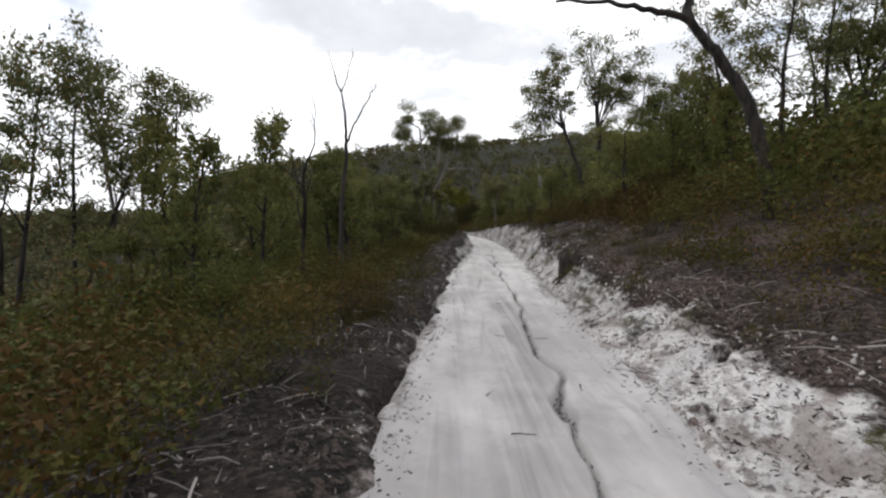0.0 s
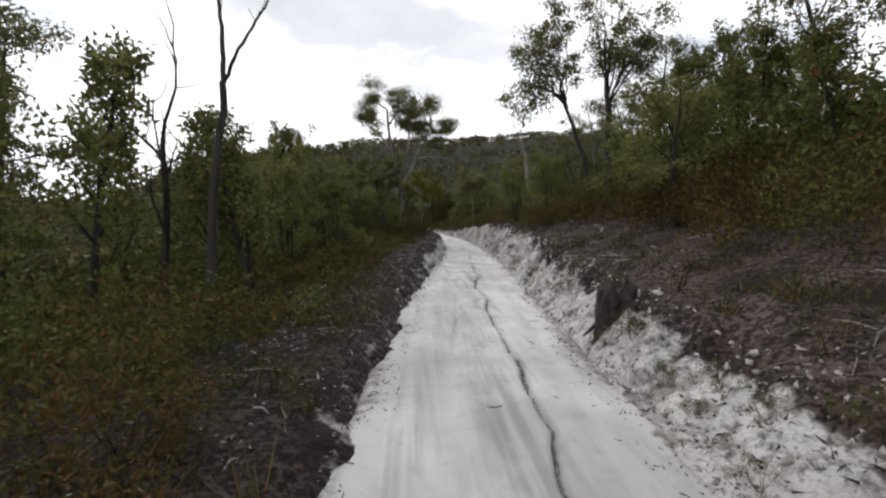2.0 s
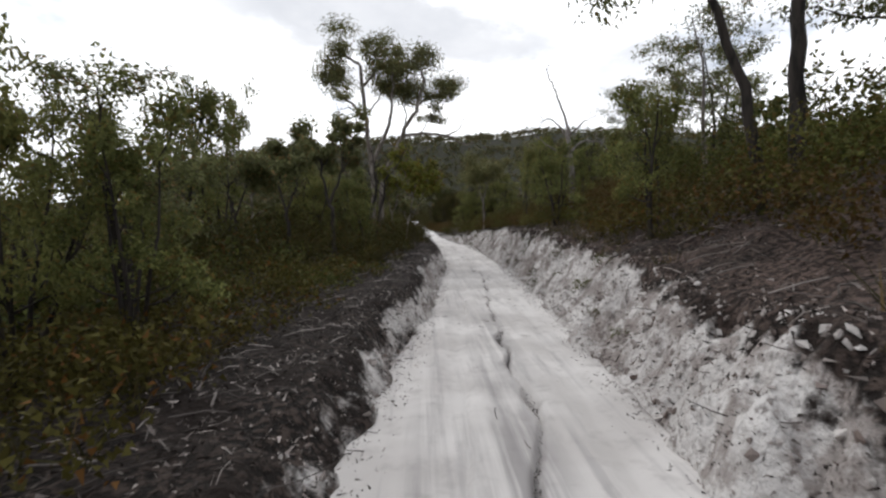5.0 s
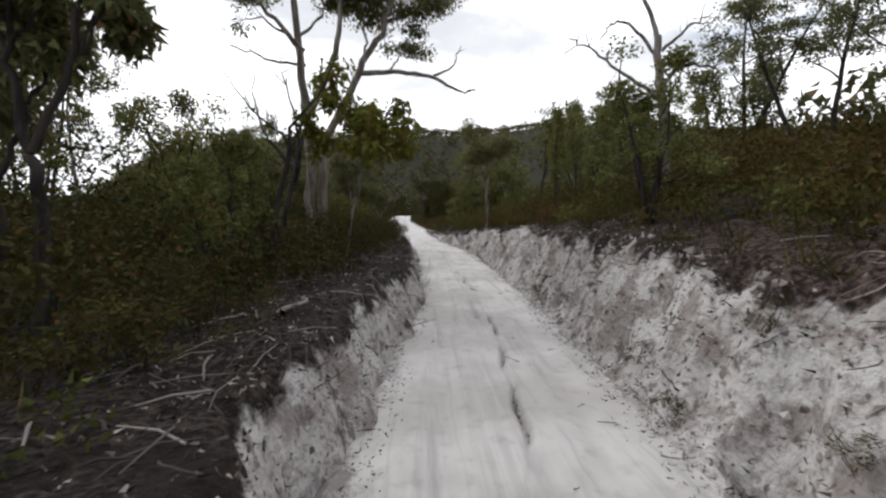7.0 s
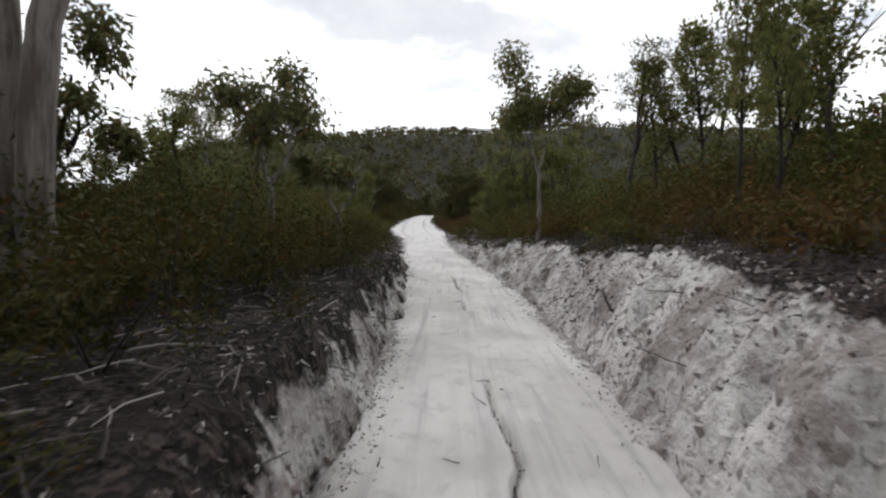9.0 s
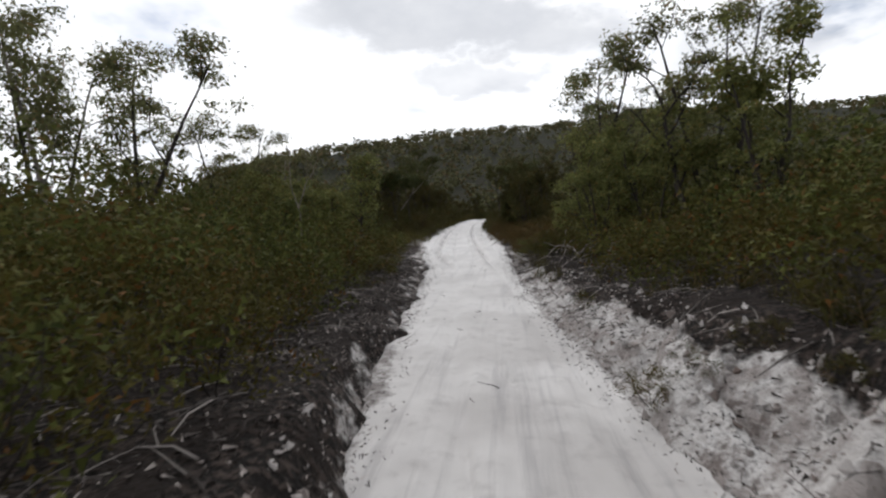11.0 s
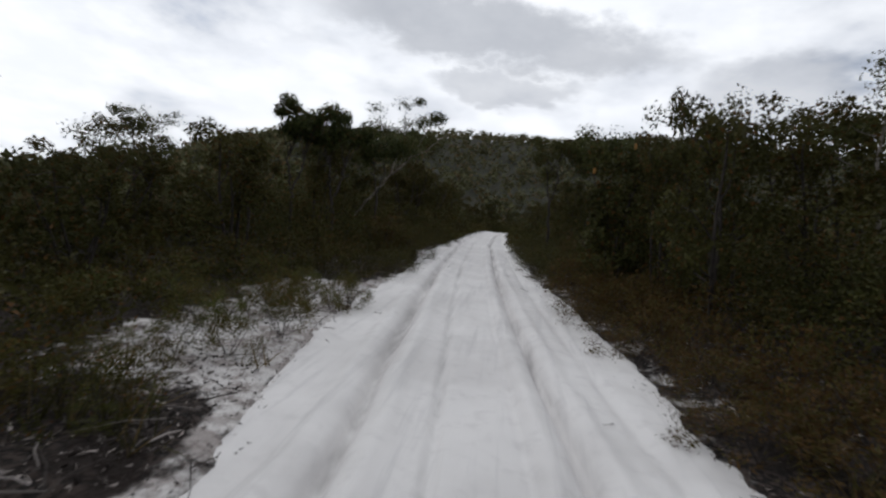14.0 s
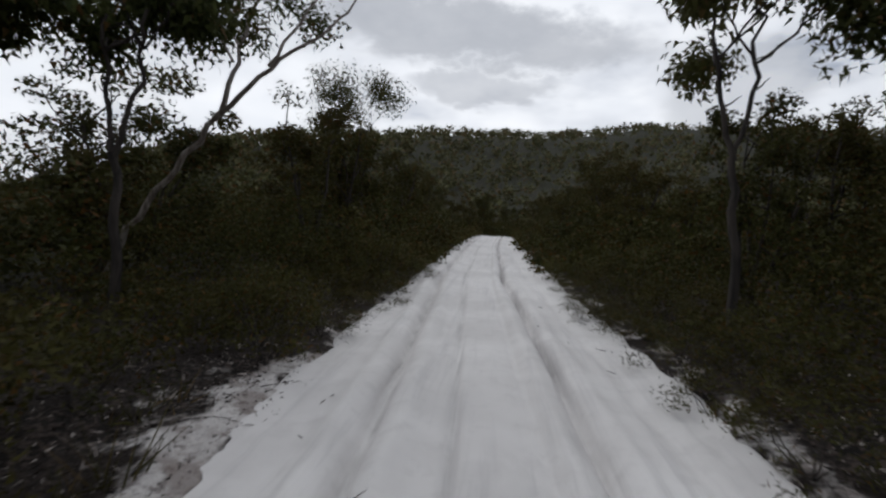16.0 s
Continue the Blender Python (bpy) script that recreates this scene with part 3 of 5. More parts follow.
def bushy(seed, h=5.0, wide=0.36, tufts=22, leaf=0.10, per=120, leafy=None, name="scrub_tree", low=0.28):
    """A dense scrub tree: several dark stems under a thick, broken crown."""
    r = np.random.default_rng(seed)
    tree = new(name)
    crown = Geo()
    tips = []
    for s in range(4):
        turn = s * 1.6 + r.uniform(-0.4, 0.4)
        stem = Geo()
        line = bent((0.05 * math.cos(turn), 0.05 * math.sin(turn), -0.1), (0.28 * math.cos(turn), 0.28 * math.sin(turn), 1), h * r.uniform(0.6, 0.9), r, 7, 0.10, 0.06)
        stem.tube(line, taper(0.013 * h, 0.003 * h, 7), 5)
        for _ in range(4):
            b0 = line[r.integers(2, 7)]
            tw = bent(b0, (r.normal(), r.normal(), 0.7), h * 0.22, r, 4, 0.2, 0.1)
            stem.tube(tw, taper(0.005 * h, 0.0015 * h, 4), 4)
            tips.append(tw[-1])
        part("stem", stem.mesh("stem", DARK_BARK, True), tree)
        tips.append(line[-1])
    for k in range(tufts):
        a, q = r.uniform(0, 6.28), r.uniform(0, 1) ** 0.5
        zt = r.uniform(low, 0.95)
        out = wide * h * q * (1.0 - 0.75 * max(0, zt - 0.5)) * r.uniform(0.7, 1.15)
        tips.append(np.array([out * math.cos(a), out * math.sin(a), zt * h]))
    for tip in tips:
        size = h * r.uniform(0.055, 0.095)
        c, d = puff(tip, (size, size, size * 0.85), int(per * r.uniform(0.6, 1.3)), r, 0.2)
        crown.add(*leaves(c, leaf, leaf * 0.4, r, -0.3, d, face=d))
    part("crown", crown.mesh("crown", leafy or DARK_LEAF), tree)
    return tree


def spire(seed, h=5.0, leafy=None, name="young_banksia"):
    """A narrow young tree: one stem ringed by upright leaf tufts, ending in ragged spires."""
    r = np.random.default_rng(seed)
    tree = new(name)
    trunk, crown = Geo(), Geo()
    line = bent((0, 0, -0.1), (r.normal() * 0.06, r.normal() * 0.06, 1), h * 0.97, r, 9, 0.05, 0.05)
    trunk.tube(line, taper(0.014 * h, 0.003 * h, 9), 6)
    part("trunk", trunk.mesh("trunk", DARK_BARK, True), tree)
    for k in range(30):
        at = 0.36 + 0.64 * k / 29
        f = min(at, 0.999) * 8
        base = line[int(f)]
        turn = k * 2.39
        reach = h * (0.21 * (1.02 - at) ** 0.5 + 0.03) * r.uniform(0.6, 1.25)
        tw = bent(base, (math.cos(turn), math.sin(turn), 0.8), reach * 1.2, r, 4, 0.12, 0.25)
        if k % 2 == 0:
            limb = Geo()
            limb.tube(tw, taper(0.005 * h, 0.0015 * h, 4), 4)
            part("limb", limb.mesh("limb", DARK_BARK, True), tree)
        for p in (tw[-1], tw[2]):
            c, d = puff(p, (0.044 * h, 0.044 * h, 0.065 * h), 48, r, 0.05)
            crown.add(*leaves(c, 0.11, 0.036, r, -0.9, d, face=d))
    part("crown", crown.mesh("crown", leafy or DARK_LEAF), tree)
    return tree


def snag(seed, h=6.0, lean=(0.0, 0.0), bark=None, forks=5, name="dead_tree"):
    """A dead tree, bare forked limbs only."""
    r = np.random.default_rng(seed)
    tree = new(name)
    trunk = Geo()
    line = bent((0, 0, -0.15), (lean[0], lean[1], 1), h * 0.8, r, 10, 0.06, 0.04)
    trunk.tube(line, taper(0.017 * h, 0.007 * h, 10), 7)
    part("trunk", trunk.mesh("trunk", bark or DARK_BARK, True), tree)
    for k in range(forks):
        b0 = line[min(9, 5 + k)] if k < 5 else line[r.integers(5, 10)]
        turn = r.uniform(0, 6.28)
        limb = Geo()
        bl = bent(b0, (0.6 * math.cos(turn), 0.6 * math.sin(turn), 1.0), h * r.uniform(0.22, 0.4), r, 7, 0.13, 0.08)
        limb.tube(bl, taper(0.0065 * h, 0.0018 * h, 7), 5)
        for _ in range(5):
            tw = bent(bl[r.integers(2, 7)], unit(r.normal(size=3)) + np.array([0, 0, 0.9]), h * r.uniform(0.07, 0.16), r, 5, 0.2, 0.1)
            limb.tube(tw, taper(0.0022 * h, 0.0008 * h, 5), 4)
        part("limb", limb.mesh("limb", bark or DARK_BARK, True), tree)
    return tree


def shrub(seed, leafy, h=1.2, wide=0.75, count=650, leaf=0.085, slim=0.32, upright=0.5):
    """A low shrub: thin stems and a loose dome of leaves."""
    r = np.random.default_rng(seed)
    bush = new("heath_shrub")
    foliage = Geo()
    for k in range(5):
        a = k * 1.26 + r.uniform(-0.3, 0.3)
        line = bent((0, 0, -0.06), (0.6 * math.cos(a), 0.6 * math.sin(a), 1.1), h * r.uniform(0.6, 0.95), r, 5, 0.13, 0.04)
        stem = Geo()
        stem.tube(line, taper(0.012, 0.004, 5), 4)
        part("stem", stem.mesh("stem", DARK_BARK, True), bush)
    for k in range(18):
        a, q = r.uniform(0, 6.28), r.uniform(0, 1) ** 0.5
        zt = h * r.uniform(0.15, 0.95) * (1 - 0.45 * q * q)
        c, d = puff((wide * q * math.cos(a), wide * q * math.sin(a), zt), (0.26, 0.26, 0.22), count // 18, r, 0.1)
        c[:, 2] = np.maximum(c[:, 2], 0.02)
        foliage.add(*leaves(c, leaf, leaf * slim, r, -upright, d * 0.7, face=d))
    part("foliage", foliage.mesh("foliage", leafy), bush)
    return bush


FIRST, TALL = {}, {}


def put(kind, x, y, top, maker, label, category, group="", turn=0.0, slim=1.0):
    """Stands a plant of the kind on the ground so that it reaches the height top."""
    base = ground_z(x, y)
    if kind not in FIRST:
        FIRST[kind] = maker()
        bpy.context.view_layer.update()
        TALL[kind] = max(c[2] for o in FIRST[kind].children_recursive for c in o.bound_box)
        fresh = True
    else:
        fresh = False
    s = (top - base) / TALL[kind]
    wide = min(1.25 * s, 0.45 * s + 0.6) * slim
    m = pose(x, y, base, 0, 0, turn) @ Matrix.Diagonal((wide, wide, s, 1))
    if fresh:
        ob = FIRST[kind]
        ob.matrix_basis = m
    else:
        ob = copy_thing(FIRST[kind], m @ Matrix.Diagonal((*[1 / v for v in FIRST[kind].scale], 1)))
    return tagged(ob, label, category, group)


def airy(v, x, y, top, turn=0.0):
    late = y > 66
    return put("airy%d%d" % (v, late), x, y, top, lambda: gum(20 + v, 8.0, (0.05 * (v - 2), 0.03), 0.40, 6, 0.24, 0.011, 0.105, 105, DARK_BARK if v in (1, 3) else MID_BARK, LATE_GUM_LEAF if late else GUM_LEAF, "gum_tree", 1 + (v % 2)),
               "slender gum with loose grey-green leaf tufts, in heath", "gum tree", "slender gums", turn)


def dense(v, x, y, top, turn=0.0, slim=0.85):
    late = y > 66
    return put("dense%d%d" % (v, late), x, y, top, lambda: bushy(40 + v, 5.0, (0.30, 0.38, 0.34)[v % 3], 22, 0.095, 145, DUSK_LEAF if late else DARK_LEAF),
               "dense dark green scrub tree with several stems", "tree", "scrub trees", turn, slim)


def cone(v, x, y, top, turn=0.0, slim=1.0):
    late = y > 66
    return put("cone%d%d" % (v, late), x, y, top, lambda: spire(60 + v, leafy=DUSK_LEAF if late else DARK_LEAF), "narrow young banksia with upright dark green tufts", "banksia", "young banksias", turn, slim)


def bare(v, x, y, top, turn=0.0):
    return put("bare%d" % v, x, y, top, lambda: snag(80 + v, 6.0, (0.06 * (v - 1), 0.02), DARK_BARK if v != 2 else DEAD_WOOD),
               "leafless dead tree with thin forked limbs", "dead tree", "dead trees", turn)


class Tree:
    """A tree of its own shape: crooked limbs through given turning points, and leaf tufts."""

    def __init__(self, name, x, y, seed, bark, leafy):
        self.root = new(name)
        self.base = np.array([x, y, ground_z(x, y)])
        self.root.location = self.base
        self.r, self.bark, self.leafy, self.crown = np.random.default_rng(seed), bark, leafy, Geo()

    def limb(self, points, thick, thin, name="limb", twigs=0, reach=0.8, wobble=0.05):
        p = np.asarray(points, float)
        t = np.linspace(0, len(p) - 1, 4 * len(p))
        line = np.stack([np.interp(t, np.arange(len(p)), p[:, k]) for k in range(3)], -1)
        for _ in range(4):
            line[1:-1] = (line[:-2] + line[1:-1] + line[2:]) / 3
        line = line + self.r.normal(size=line.shape) * wobble * np.linspace(0.3, 1, len(line))[:, None]
        g = Geo()
        g.tube(line, taper(thick, thin, len(line)), 8 if thick > 0.08 else 5)
        tips = [line[-1]]
        for _ in range(twigs):
            i0 = self.r.integers(len(line) // 3, len(line))
            w = unit(line[-1] - line[0]) * 0.6 + unit(self.r.normal(size=3)) + np.array([0, 0, 0.35])
            tw = bent(line[i0], w, reach * self.r.uniform(0.5, 1.2), self.r, 5, 0.2, 0.08)
            g.tube(tw, taper(max(thin * 0.8, 0.008), 0.004, 5), 4)
            tips.append(tw[-1])
        part(name, g.mesh(name, self.bark, True), self.root)
        return tips

    def tufts(self, tips, size, count, leaf=0.11, hang=0.8, flat=0.75):
        for tip in tips:
            s = size * self.r.uniform(0.7, 1.3)
            c, d = puff(tip, (s * 1.2, s * 1.2, s * flat), int(1.35 * count * self.r.uniform(0.7, 1.3)), self.r, 0.05)
            self.crown.add(*leaves(c, leaf, leaf * 0.28, self.r, hang, d * 0.5, face=d))

    def done(self, label, category="gum tree"):
        if self.crown.count:
            part("crown", self.crown.mesh("crown", self.leafy), self.root)
        return tagged(self.root, label, category)


def big_gum():
    t = Tree("gum_tree", -1.1, 37.3, 301, GREY_BARK, GUM_LEAF)
    t.limb([(0, 0, -0.2), (0.0, 0, 2.0), (-0.1, 0.1, 3.8), (-0.4, 0.1, 6.2), (-0.7, 0.2, 8.6)], 0.17, 0.08, "trunk")
    t.limb([(0.35, 0, -0.2), (0.3, 0, 1.8), (0.35, 0.1, 3.5), (1.4, 0.1, 5.2), (2.0, 0.2, 6.6), (2.4, 0.3, 7.8)], 0.15, 0.07, "trunk")
    tips = t.limb([(-0.7, 0.2, 8.6), (-1.3, 0.4, 9.0), (-1.5, 0.2, 9.3)], 0.08, 0.03, "limb", 7, 1.0)
    tips += t.limb([(-0.25, 0.1, 5.8), (-1.2, 0.0, 6.9), (-2.0, 0.2, 7.5), (-2.3, 0.2, 8.1)], 0.08, 0.02, "limb", 7, 1.0)
    tips += t.limb([(-0.5, 0.2, 7.6), (0.1, 0.5, 8.4), (0.1, 0.5, 9.2)], 0.08, 0.03, "limb", 7, 1.0)
    tips += t.limb([(-0.1, 0.0, 3.9), (0.8, -0.3, 5.6), (0.9, -0.4, 7.2), (1.0, -0.2, 8.5)], 0.11, 0.03, "limb", 7, 1.0)
    tips += t.limb([(2.4, 0.3, 7.8), (2.3, 0.3, 8.2), (1.9, 0.2, 8.6)], 0.08, 0.03, "limb", 7, 1.0)
    tips += t.limb([(2.1, 0.3, 6.8), (2.7, 0.6, 7.1), (3.0, 0.3, 7.2)], 0.06, 0.02, "limb", 7, 1.0)
    tips += t.limb([(-0.4, 0.1, 6.2), (0.2, 0.6, 7.0), (0.4, 0.8, 7.9)], 0.05, 0.02, "limb", 8, 1.1)
    tips += t.limb([(1.4, 0.1, 5.2), (1.5, 0.5, 6.4), (1.3, 0.7, 7.4)], 0.05, 0.02, "limb", 7, 0.9)
    t.tufts(tips, 0.62, 300)
    t.limb([(-0.2, 0.1, 5.4), (-1.2, 0.3, 5.6), (-2.3, 0.0, 5.9)], 0.05, 0.015, "limb", 3)
    # the long level limb over the track, almost bare
    t.limb([(1.4, 0.1, 5.2), (2.4, 0.4, 5.4), (3.5, 0.6, 5.35), (4.3, 0.7, 4.85), (4.75, 0.7, 5.0)], 0.085, 0.02, "limb", 3, 0.6, 0.03)
    t.limb([(3.5, 0.6, 5.35), (4.1, 0.7, 5.6), (4.3, 0.7, 6.3)], 0.045, 0.012, "limb", 2, 0.4, 0.03)
    more = t.limb([(2.2, 0.35, 5.4), (2.6, 0.5, 6.1), (3.1, 0.6, 6.6)], 0.03, 0.01, "limb", 6, 0.7)
    t.tufts(more, 0.34, 150)
    hang = t.limb([(-0.3, 0.0, 5.9), (-1.0, -1.0, 6.3), (-1.4, -1.7, 5.7)], 0.04, 0.01, "limb", 4, 0.7)
    t.tufts(hang, 0.3, 60)
    return t.done("large pale gum with two trunks and a long bare limb")


def leaning_tree():
    t = Tree("gum_tree", 7.4, 10.9, 302, DARK_BARK, GUM_LEAF)
    t.limb([(0.2, 0, -0.2), (0.1, 0, 1.4), (-0.3, 0, 2.9), (-1.1, 0.1, 4.1), (-1.6, 0.1, 4.7)], 0.18, 0.10, "trunk", wobble=0.03)
    t.limb([(-1.6, 0.1, 4.7), (-2.4, 0.2, 5.0), (-3.4, 0.2, 5.15), (-4.6, 0.3, 5.3)], 0.09, 0.03, "limb", 2)
    tips = t.limb([(-1.6, 0.1, 4.7), (-1.4, 0.4, 5.6), (-2.1, 0.5, 7.0)], 0.12, 0.05, "limb", 5)
    t.tufts(tips, 0.5, 170)
    return t.done("dark-barked gum leaning over the bank above heath")


def slope_gum():
    t = Tree("gum_tree", 7.3, 22.8, 303, DARK_BARK, GUM_LEAF)
    h = 11.8 - t.base[2]
    t.limb([(0.25, 0, -0.2), (0.3, 0, 0.35 * h), (0.25, 0.1, 0.6 * h), (0.5, 0.1, 0.8 * h)], 0.15, 0.06, "trunk")
    t.limb([(-0.3, 0, -0.2), (-0.6, 0, 0.25 * h), (-1.3, 0.1, 0.5 * h), (-1.7, 0.1, 0.68 * h)], 0.11, 0.04, "trunk")
    tips = []
    for a, b, c in ((0.9, 0.5, 0.98), (-0.2, -0.4, 0.97), (1.7, 0.2, 0.80), (0.1, 0.8, 0.88), (2.1, -0.4, 0.92), (1.2, -0.6, 0.66)):
        tips += t.limb([(0.27, 0.05, 0.5 * h), (0.5 * a + 0.2, 0.5 * b, 0.68 * h), (a, b, c * h)], 0.05, 0.015, "limb", 9, 1.0)
    for a, b, c in ((-2.3, 0.3, 0.8), (-2.8, -0.3, 0.64), (-1.2, 0.2, 0.86), (-2.4, 0.5, 0.52), (-1.8, -0.5, 0.9), (-2.9, 0.2, 0.44)):
        tips += t.limb([(-1.25, 0.1, 0.48 * h), (0.5 * a - 0.7, 0.5 * b, 0.6 * h), (a, b, c * h)], 0.04, 0.012, "limb", 9, 0.9)
    t.tufts(tips, 0.46, 100)
    return t.done("open gum with two dark trunks and drooping tufts on the slope")


def pale_leaner():
    t = Tree("gum_tree", -8.1, 89.4, 304, GREY_BARK, LATE_GUM_LEAF)
    t.limb([(0, 0, -0.2), (0.4, 0, 1.1), (1.2, 0.1, 2.2), (2.1, 0.2, 3.4)], 0.065, 0.05, "trunk", wobble=0.03)
    t.limb([(2.1, 0.2, 3.4), (3.0, 0.2, 4.3), (4.0, 0.3, 5.0), (5.0, 0.3, 5.9)], 0.055, 0.012, "limb", 4, 0.5)
    tips = t.limb([(2.1, 0.2, 3.4), (2.3, 0.3, 4.4), (2.7, 0.4, 5.8), (2.5, 0.3, 7.2)], 0.055, 0.015, "limb", 7, 0.8)
    tips += t.limb([(2.3, 0.3, 4.4), (1.7, 0.0, 5.4), (1.2, 0.0, 6.2)], 0.03, 0.01, "limb", 6, 0.7)
    tips += t.limb([(3.0, 0.2, 4.3), (3.6, 0.6, 5.6), (4.1, 0.9, 6.8)], 0.035, 0.01, "limb", 7, 0.8)
    t.tufts(tips, 0.48, 170)
    return t.done("slender pale gum leaning towards the track")


def white_snag():
    t = Tree("dead_tree", 6.9, 33.1, 305, DEAD_WOOD, None)
    z = 6.7 - t.base[2]
    t.limb([(0, 0, -0.2), (0.1, 0, 0.5 * z), (-0.05, 0, z), (-0.1, 0, z + 0.9)], 0.13, 0.07, "trunk", wobble=0.02)
    t.limb([(-0.1, 0, z + 0.9), (-0.25, 0.1, z + 1.6), (-0.7, 0.1, z + 2.7), (-0.9, 0.1, z + 3.2)], 0.055, 0.012, "limb", 4, 0.5, 0.03)
    t.limb([(0, 0, z - 0.1), (0.5, 0.1, z + 0.4), (1.1, 0.1, z + 0.35), (1.5, 0.2, z + 0.3)], 0.05, 0.012, "limb", 4, 0.5, 0.03)
    t.limb([(0, 0, z + 0.6), (0.45, -0.2, z + 1.0), (0.9, -0.2, z + 1.3)], 0.04, 0.01, "limb", 4, 0.4, 0.03)
    t.limb([(-0.1, 0, z + 0.5), (-0.6, 0.1, z + 1.2), (-1.0, 0.1, z + 1.25), (-1.2, 0.1, z + 0.8)], 0.04, 0.01, "limb", 4, 0.4, 0.03)
    t.limb([(-0.1, 0, z - 0.3), (-0.8, 0, z + 0.1), (-1.4, 0, z + 0.6), (-1.9, 0, z + 0.75)], 0.045, 0.01, "limb", 5, 0.4, 0.03)
    return t.done("grey weathered dead tree with crooked bare limbs", "dead tree")


def dead_sapling():
    t = Tree("dead_sapling", -2.35, 55.9, 309, MID_BARK, None)
    h = 7.35 - t.base[2]
    t.limb([(0, 0, -0.1), (0.05, 0, 0.35 * h), (0.0, 0, 0.55 * h)], 0.022, 0.016, "trunk", wobble=0.01)
    t.limb([(0.0, 0, 0.54 * h), (-0.22, 0, 0.72 * h), (-0.16, 0, 0.88 * h), (-0.24, 0, 0.98 * h)], 0.013, 0.004, "limb", wobble=0.012)
    t.limb([(0.0, 0, 0.54 * h), (0.22, 0.05, 0.72 * h), (0.18, 0.05, 0.88 * h), (0.24, 0, 1.0 * h)], 0.013, 0.004, "limb", wobble=0.012)
    t.limb([(0.2, 0.05, 0.72 * h), (0.42, 0.1, 0.82 * h), (0.5, 0.1, 0.93 * h)], 0.008, 0.003, "limb", wobble=0.012)
    for k in range(14):
        s = -1 if k % 2 else 1
        at = 0.66 + 0.022 * k
        x0, reach = 0.2 * s, t.r.uniform(0.15, 0.32)
        t.limb([(x0, 0.03, at * h), (x0 + 0.5 * s * reach, 0.05, (at + 0.05) * h), (x0 + s * reach * t.r.uniform(0.6, 1.1), t.r.uniform(-0.2, 0.2), (at + 0.10) * h)], 0.005, 0.002, "twig", wobble=0.006)
    return t.done("slim leafless grey sapling above banksias", "dead tree")


def black_snag():
    t = Tree("dead_tree", -2.5, 12.6, 306, DARK_BARK, None)
    z = 4.7 - t.base[2]
    t.limb([(-0.2, 0, -0.2), (-0.25, 0, 0.4 * z), (-0.05, 0, z)], 0.085, 0.05, "trunk", wobble=0.02)
    t.limb([(-0.05, 0, z), (-0.1, 0, z + 0.9), (-0.2, 0.1, z + 1.5), (-0.5, 0.1, z + 2.3)], 0.045, 0.01, "limb", 6, 0.5, 0.03)
    t.limb([(-0.05, 0, z), (0.2, 0.1, z + 0.7), (0.55, 0.1, z + 1.25), (0.75, 0.1, z + 1.6)], 0.035, 0.008, "limb", 5, 0.4, 0.03)
    t.limb([(-0.2, 0.1, z + 1.4), (0.0, 0.1, z + 1.9), (0.1, 0.1, z + 2.4)], 0.02, 0.006, "limb", 3, 0.3, 0.03)
    return t.done("burnt black dead tree with two forked limbs", "dead tree")


def young_gum():
    t = Tree("young_gum_tree", 0.55, 33.4, 307, MID_BARK, YOUNG_LEAF)
    h = 6.5 - t.base[2]
    t.limb([(-0.1, 0, -0.1), (0.05, 0, 0.3 * h), (0.3, 0, 0.6 * h), (0.2, 0, 0.8 * h)], 0.028, 0.016, "trunk", wobble=0.03)
    tips = []
    for a, b, c in ((1.1, 0.2, 0.70), (-0.7, 0.3, 0.78), (0.3, 0.7, 0.9), (0.5, -0.6, 0.75), (-0.2, -0.5, 0.95), (0.9, 0.3, 0.9)):
        tips += t.limb([(0.25, 0, 0.55 * h), (0.6 * a, 0.6 * b, (c - 0.1) * h), (a, b, c * h)], 0.022, 0.008, "limb", 4, 0.5)
    t.tufts(tips, 0.30, 62, 0.16, 1.1, 0.9)
    return t.done("young gum with broad yellow-green hanging leaves", "gum tree")


def round_gum(x, y, top, seed, crown=1.0, count=190, low=0.86):
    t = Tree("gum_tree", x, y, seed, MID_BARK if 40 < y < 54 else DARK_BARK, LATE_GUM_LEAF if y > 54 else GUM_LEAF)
    h = top - 0.35 * crown - t.base[2]
    tips = []
    t.limb([(0, 0, -0.2), (0.08, 0, 0.2 * h), (-0.03, 0, 0.42 * h)], 0.075, 0.05, "trunk", wobble=0.03)
    for s in (-1, 1):
        t.limb([(-0.03, 0, 0.41 * h), (0.25 * s, 0.05, 0.56 * h), (0.3 * s, 0.1, 0.75 * h)], 0.042, 0.022, "limb", 2, 0.5, 0.04)
        for k in range(3):
            a = t.r.uniform(0, 6.28)
            tips += t.limb([(0.28 * s, 0.08, min(0.66, low) * h), (0.3 * s + 0.5 * crown * math.cos(a), 0.5 * crown * math.sin(a), (low + 0.82) / 2 * h),
                            (0.3 * s + 0.8 * crown * math.cos(a), 0.8 * crown * math.sin(a), t.r.uniform(low, 0.98) * h)], 0.02, 0.007, "limb", 3, 0.4 * crown)
    t.tufts(tips, 0.34 * crown, count * 0.85, 0.125, 0.9, 1.0)
    return t.done("small gum with a rounded clumped crown on thin stems")


